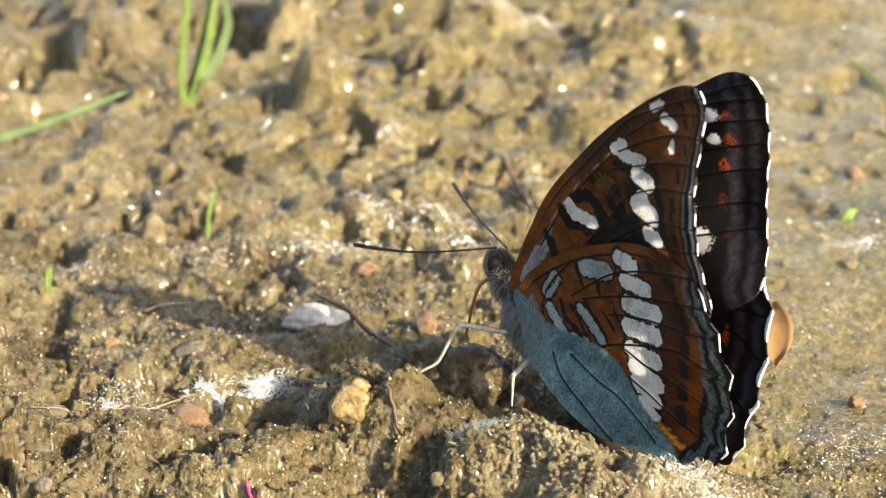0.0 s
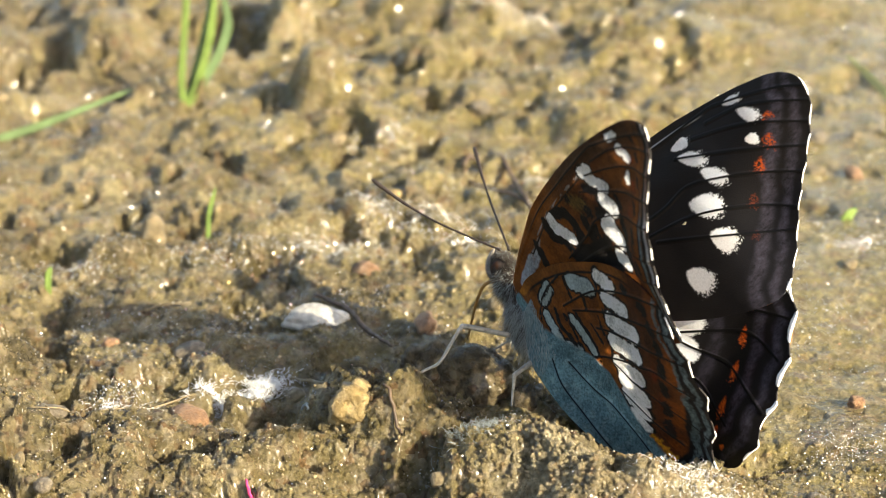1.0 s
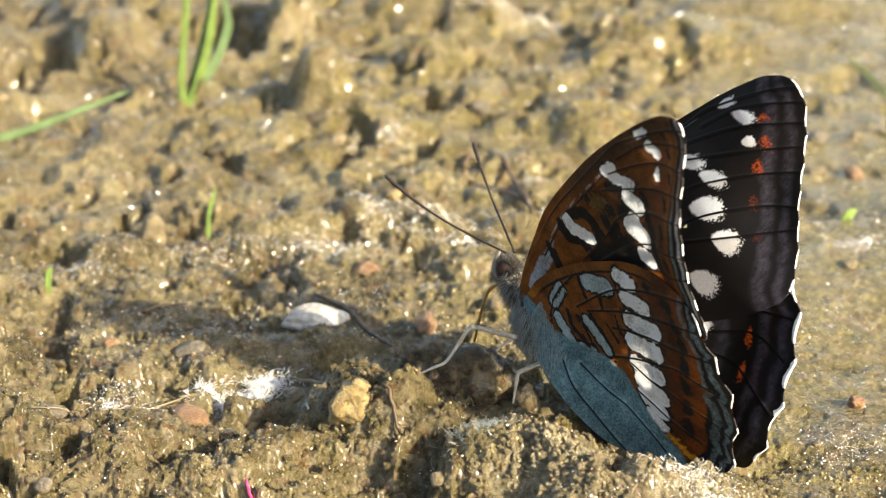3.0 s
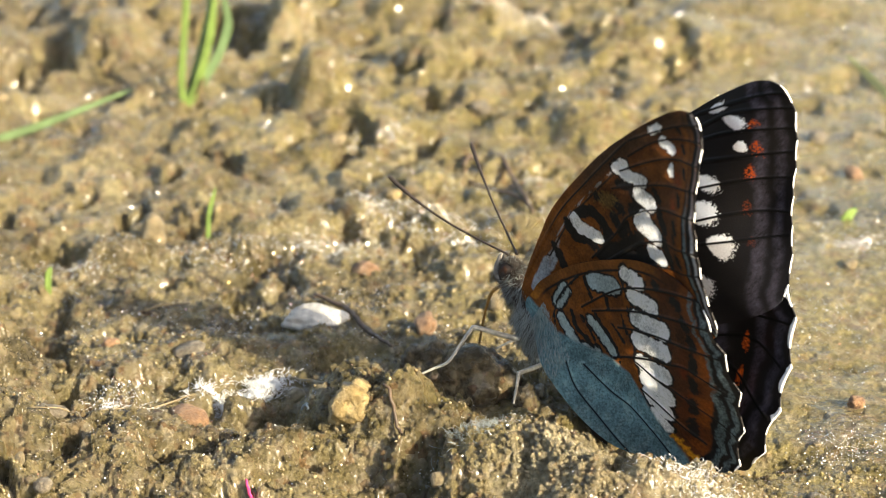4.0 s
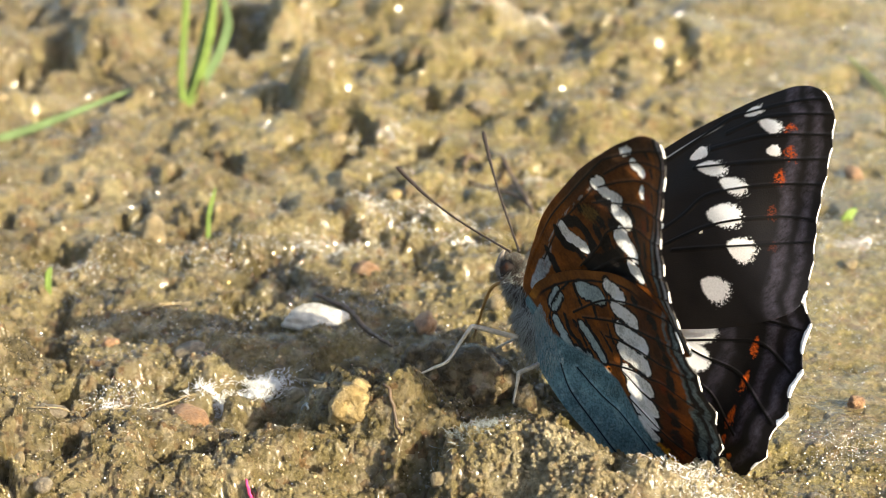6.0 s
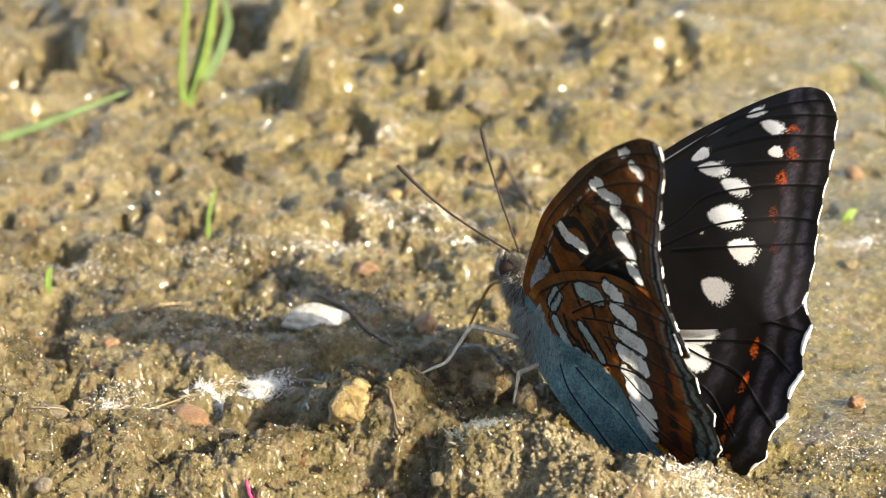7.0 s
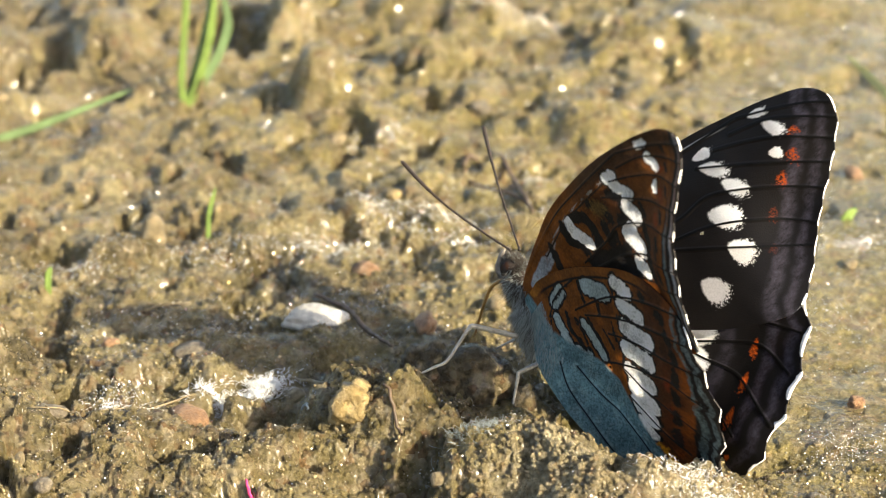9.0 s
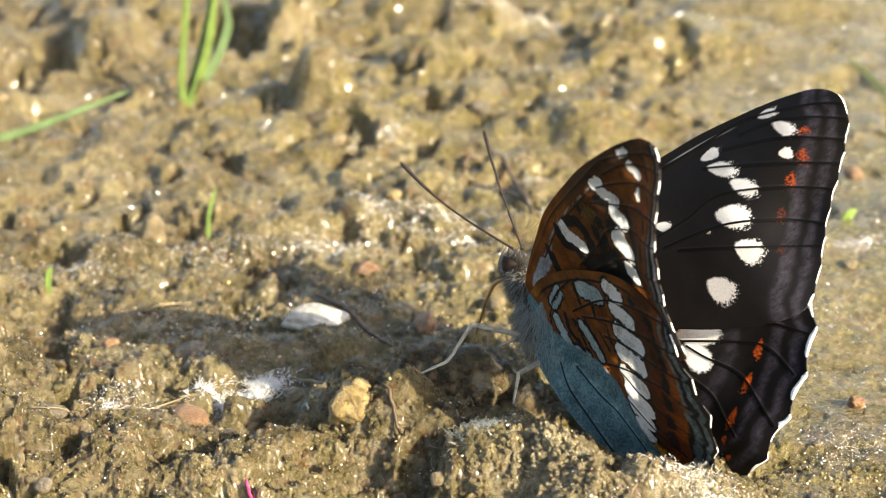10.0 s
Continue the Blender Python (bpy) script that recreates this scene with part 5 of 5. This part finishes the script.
def fallen_leaf(x, y, long_, wide, turn, tilt):
    n, m = 14, 9
    verts, faces = [], []
    for face in (0.0, 0.18):
        for i in range(n):
            t = i / (n - 1)
            w = wide * math.sin(math.pi * min(0.98, t * 0.96 + 0.02)) ** 0.7
            for j in range(m):
                s = j / (m - 1) * 2 - 1
                verts.append((s * w, t * long_, 0.35 * s * s * wide + 0.8 * math.sin(t * 2.5) + face))
    for k in (0, n * m):
        for i in range(n - 1):
            for j in range(m - 1):
                a = k + i * m + j
                faces.append((a, a + 1, a + m + 1, a + m))
    edge = [j for j in range(m)] + [i * m + m - 1 for i in range(1, n)] + [(n - 1) * m + j for j in range(m - 2, -1, -1)] + [i * m for i in range(n - 2, 0, -1)]
    for a, b in zip(edge, edge[1:] + edge[:1]):
        faces.append((a, b, b + n * m, a + n * m))
    ob = new("dead_leaf", mesh_of("dead_leaf", verts, faces, LEAF))
    ob.matrix_basis = pose(x * MM, y * MM, (ground_at(x, y) - 0.2) * MM, tilt, 0, turn)
    return tagged(ob, "small orange dead leaf lying on mud", "leaf")


fallen_leaf(40.5, 226.5, 9.5, 2.3, -4, 24)


# ---- what moves ----
# seconds, the thorax's place in millimetres, its small turns in degrees, opening of the near and the far pair of wings in degrees
STANCE = (
    (0.0, 11.52, 218.04, 12.87, -1.75, -1.0, -0.27, 11.1, -3.2), (0.1, 11.55, 218.04, 12.87, -1.74, -0.97, -0.34, 12.6, -2.9), (0.2, 11.59, 218.03, 12.87, -1.74, -0.95, -0.41, 14.1, -0.8),
    (0.3, 11.62, 218.03, 12.86, -1.73, -0.92, -0.49, 16.2, 2.1), (0.4, 11.65, 218.02, 12.86, -1.73, -0.89, -0.56, 18.7, 5.6), (0.5, 11.69, 218.02, 12.86, -1.72, -0.87, -0.63, 20.5, 7.8),
    (0.7, 11.74, 218.01, 12.72, -1.37, -0.83, -0.45, 22.2, 9.5), (1.0, 11.83, 217.99, 12.51, -0.85, -0.76, -0.18, 22.8, 8.9), (1.5, 12.14, 217.95, 12.64, -0.46, -1.31, 0.48, 21.0, 8.8),
    (2.0, 12.42, 217.96, 12.47, -0.01, -1.26, 0.93, 18.8, 5.5), (2.5, 12.55, 218.0, 12.36, 0.26, -1.48, 1.48, 19.6, 6.0), (4.0, 12.95, 217.96, 12.02, 0.06, -1.25, 1.43, 15.9, 0.4),
    (4.5, 12.79, 218.02, 11.95, -0.7, -0.92, 0.72, 16.8, 0.5), (5.0, 12.9, 218.02, 11.86, -0.08, -0.03, 0.47, 18.9, 4.5), (5.5, 12.71, 218.03, 12.12, 0.21, 0.24, 0.42, 24.8, 11.9),
    (5.7, 12.91, 218.05, 12.07, 0.38, 0.61, 0.01, 23.5, 11.3), (7.0, 12.83, 218.09, 12.04, 0.84, 1.01, -0.16, 23.8, 12.4), (7.5, 12.94, 218.18, 12.08, 0.6, 1.02, -0.44, 20.6, 10.1),
    (8.0, 13.0, 218.19, 12.14, 0.71, 1.21, -0.59, 22.2, 12.0), (8.5, 12.91, 218.16, 12.14, 0.52, 1.08, -0.57, 19.4, 8.7), (9.0, 12.86, 218.02, 12.17, 0.67, 1.33, -0.75, 20.5, 12.0),
    (9.5, 13.04, 217.96, 12.28, 0.65, 1.48, -0.83, 22.3, 12.8), (10.0, 13.07, 217.85, 12.41, 0.57, 1.8, -1.01, 25.0, 15.1))
LEAN = Matrix(((-0.5547, -0.6653, 0.4996), (0.5959, -0.7367, -0.3196), (0.5808, 0.1204, 0.8051)))
# seconds, the way each antenna points, in the body's space
FEELER_NEAR = ((0.0, 0.655, 0.398, -0.642), (0.1, 0.322, 0.394, -0.861), (0.2, 0.022, 0.219, -0.976), (0.3, 0.601, 0.118, -0.79), (0.4, 0.807, 0.325, -0.492), (0.6, 0.817, 0.312, -0.486),
               (0.8, 0.911, 0.226, -0.346), (1.0, 0.916, 0.274, -0.293), (2.0, 0.931, 0.224, -0.29), (2.5, 0.944, 0.178, -0.278), (4.0, 0.951, 0.156, -0.269), (5.0, 0.949, 0.186, -0.255),
               (5.5, 0.953, 0.141, -0.269), (7.0, 0.957, 0.13, -0.259), (8.0, 0.959, 0.142, -0.246), (9.0, 0.962, 0.117, -0.246), (10.0, 0.952, 0.14, -0.274))
FEELER_FAR = ((0.0, 0.811, -0.441, -0.384), (0.1, 0.572, -0.41, -0.711), (0.2, 0.276, -0.234, -0.932), (0.3, 0.001, -0.113, -0.994), (0.4, -0.027, -0.297, -0.954), (0.5, 0.293, -0.43, -0.854),
              (0.6, 0.618, -0.531, -0.581), (0.8, 0.851, -0.514, -0.104), (1.0, 0.877, -0.473, -0.086), (2.0, 0.904, -0.419, -0.085), (2.5, 0.897, -0.44, -0.045), (4.0, 0.917, -0.397, -0.034),
              (5.0, 0.933, -0.36, -0.001), (5.5, 0.92, -0.391, 0.022), (7.0, 0.932, -0.358, 0.057), (8.0, 0.936, -0.347, 0.067), (9.0, 0.935, -0.348, 0.068), (10.0, 0.93, -0.368, 0.002))


def motions():
    thing, wings, feelers, proboscis, legs = BUTTERFLY
    stand = {t: Matrix.Translation(Vector((x, y, z)) * MM) @ pose(0, 0, 0, *turns) @ LEAN.to_4x4() for t, x, y, z, *turns, a, b in STANCE}
    walk(thing, list(stand.items()))
    for k, wing in enumerate(wings):
        near = k < 2
        walk(wing, [(r[0], pose(0, 0.0012 if near else -0.0012, 0, -r[7] if near else r[8])) for r in STANCE])
    for ob, rows, root in ((feelers[0], FEELER_NEAR, (8.4, 1.3, 0.85)), (feelers[1], FEELER_FAR, (8.47, -0.95, 0.1))):
        keys = []
        for t, *way in rows:
            x = Vector(way).normalized()
            y = Vector((0, 0, 1)).cross(x).normalized() if abs(x.z) < 0.995 else Vector((0, 1, 0))
            z = x.cross(y)
            keys.append((t, Matrix.Translation(Vector(root) * MM) @ Matrix((x, y, z)).transposed().to_4x4()))
        walk(ob, keys)
    swing = ((0.0, 0), (2.5, 0), (4.0, 3), (5.5, 0), (7.0, -6), (7.5, -14), (8.0, -2), (8.5, -12), (9.0, 0), (10.0, 0))
    walk(proboscis, [(t, pose(0.0062, 0.0004, -0.0021, 0, a, 0)) for t, a in swing])
    for leg, hip, foot in legs:
        planted = stand[1.0] @ (foot * MM)
        keys = []
        for t, m in stand.items():
            aim = m.inverted() @ planted - hip * MM
            turn = (foot - hip).rotation_difference(aim)
            keys.append((t, Matrix.Translation(hip * MM) @ turn.to_matrix().to_4x4()))
        walk(leg, keys)


motions()
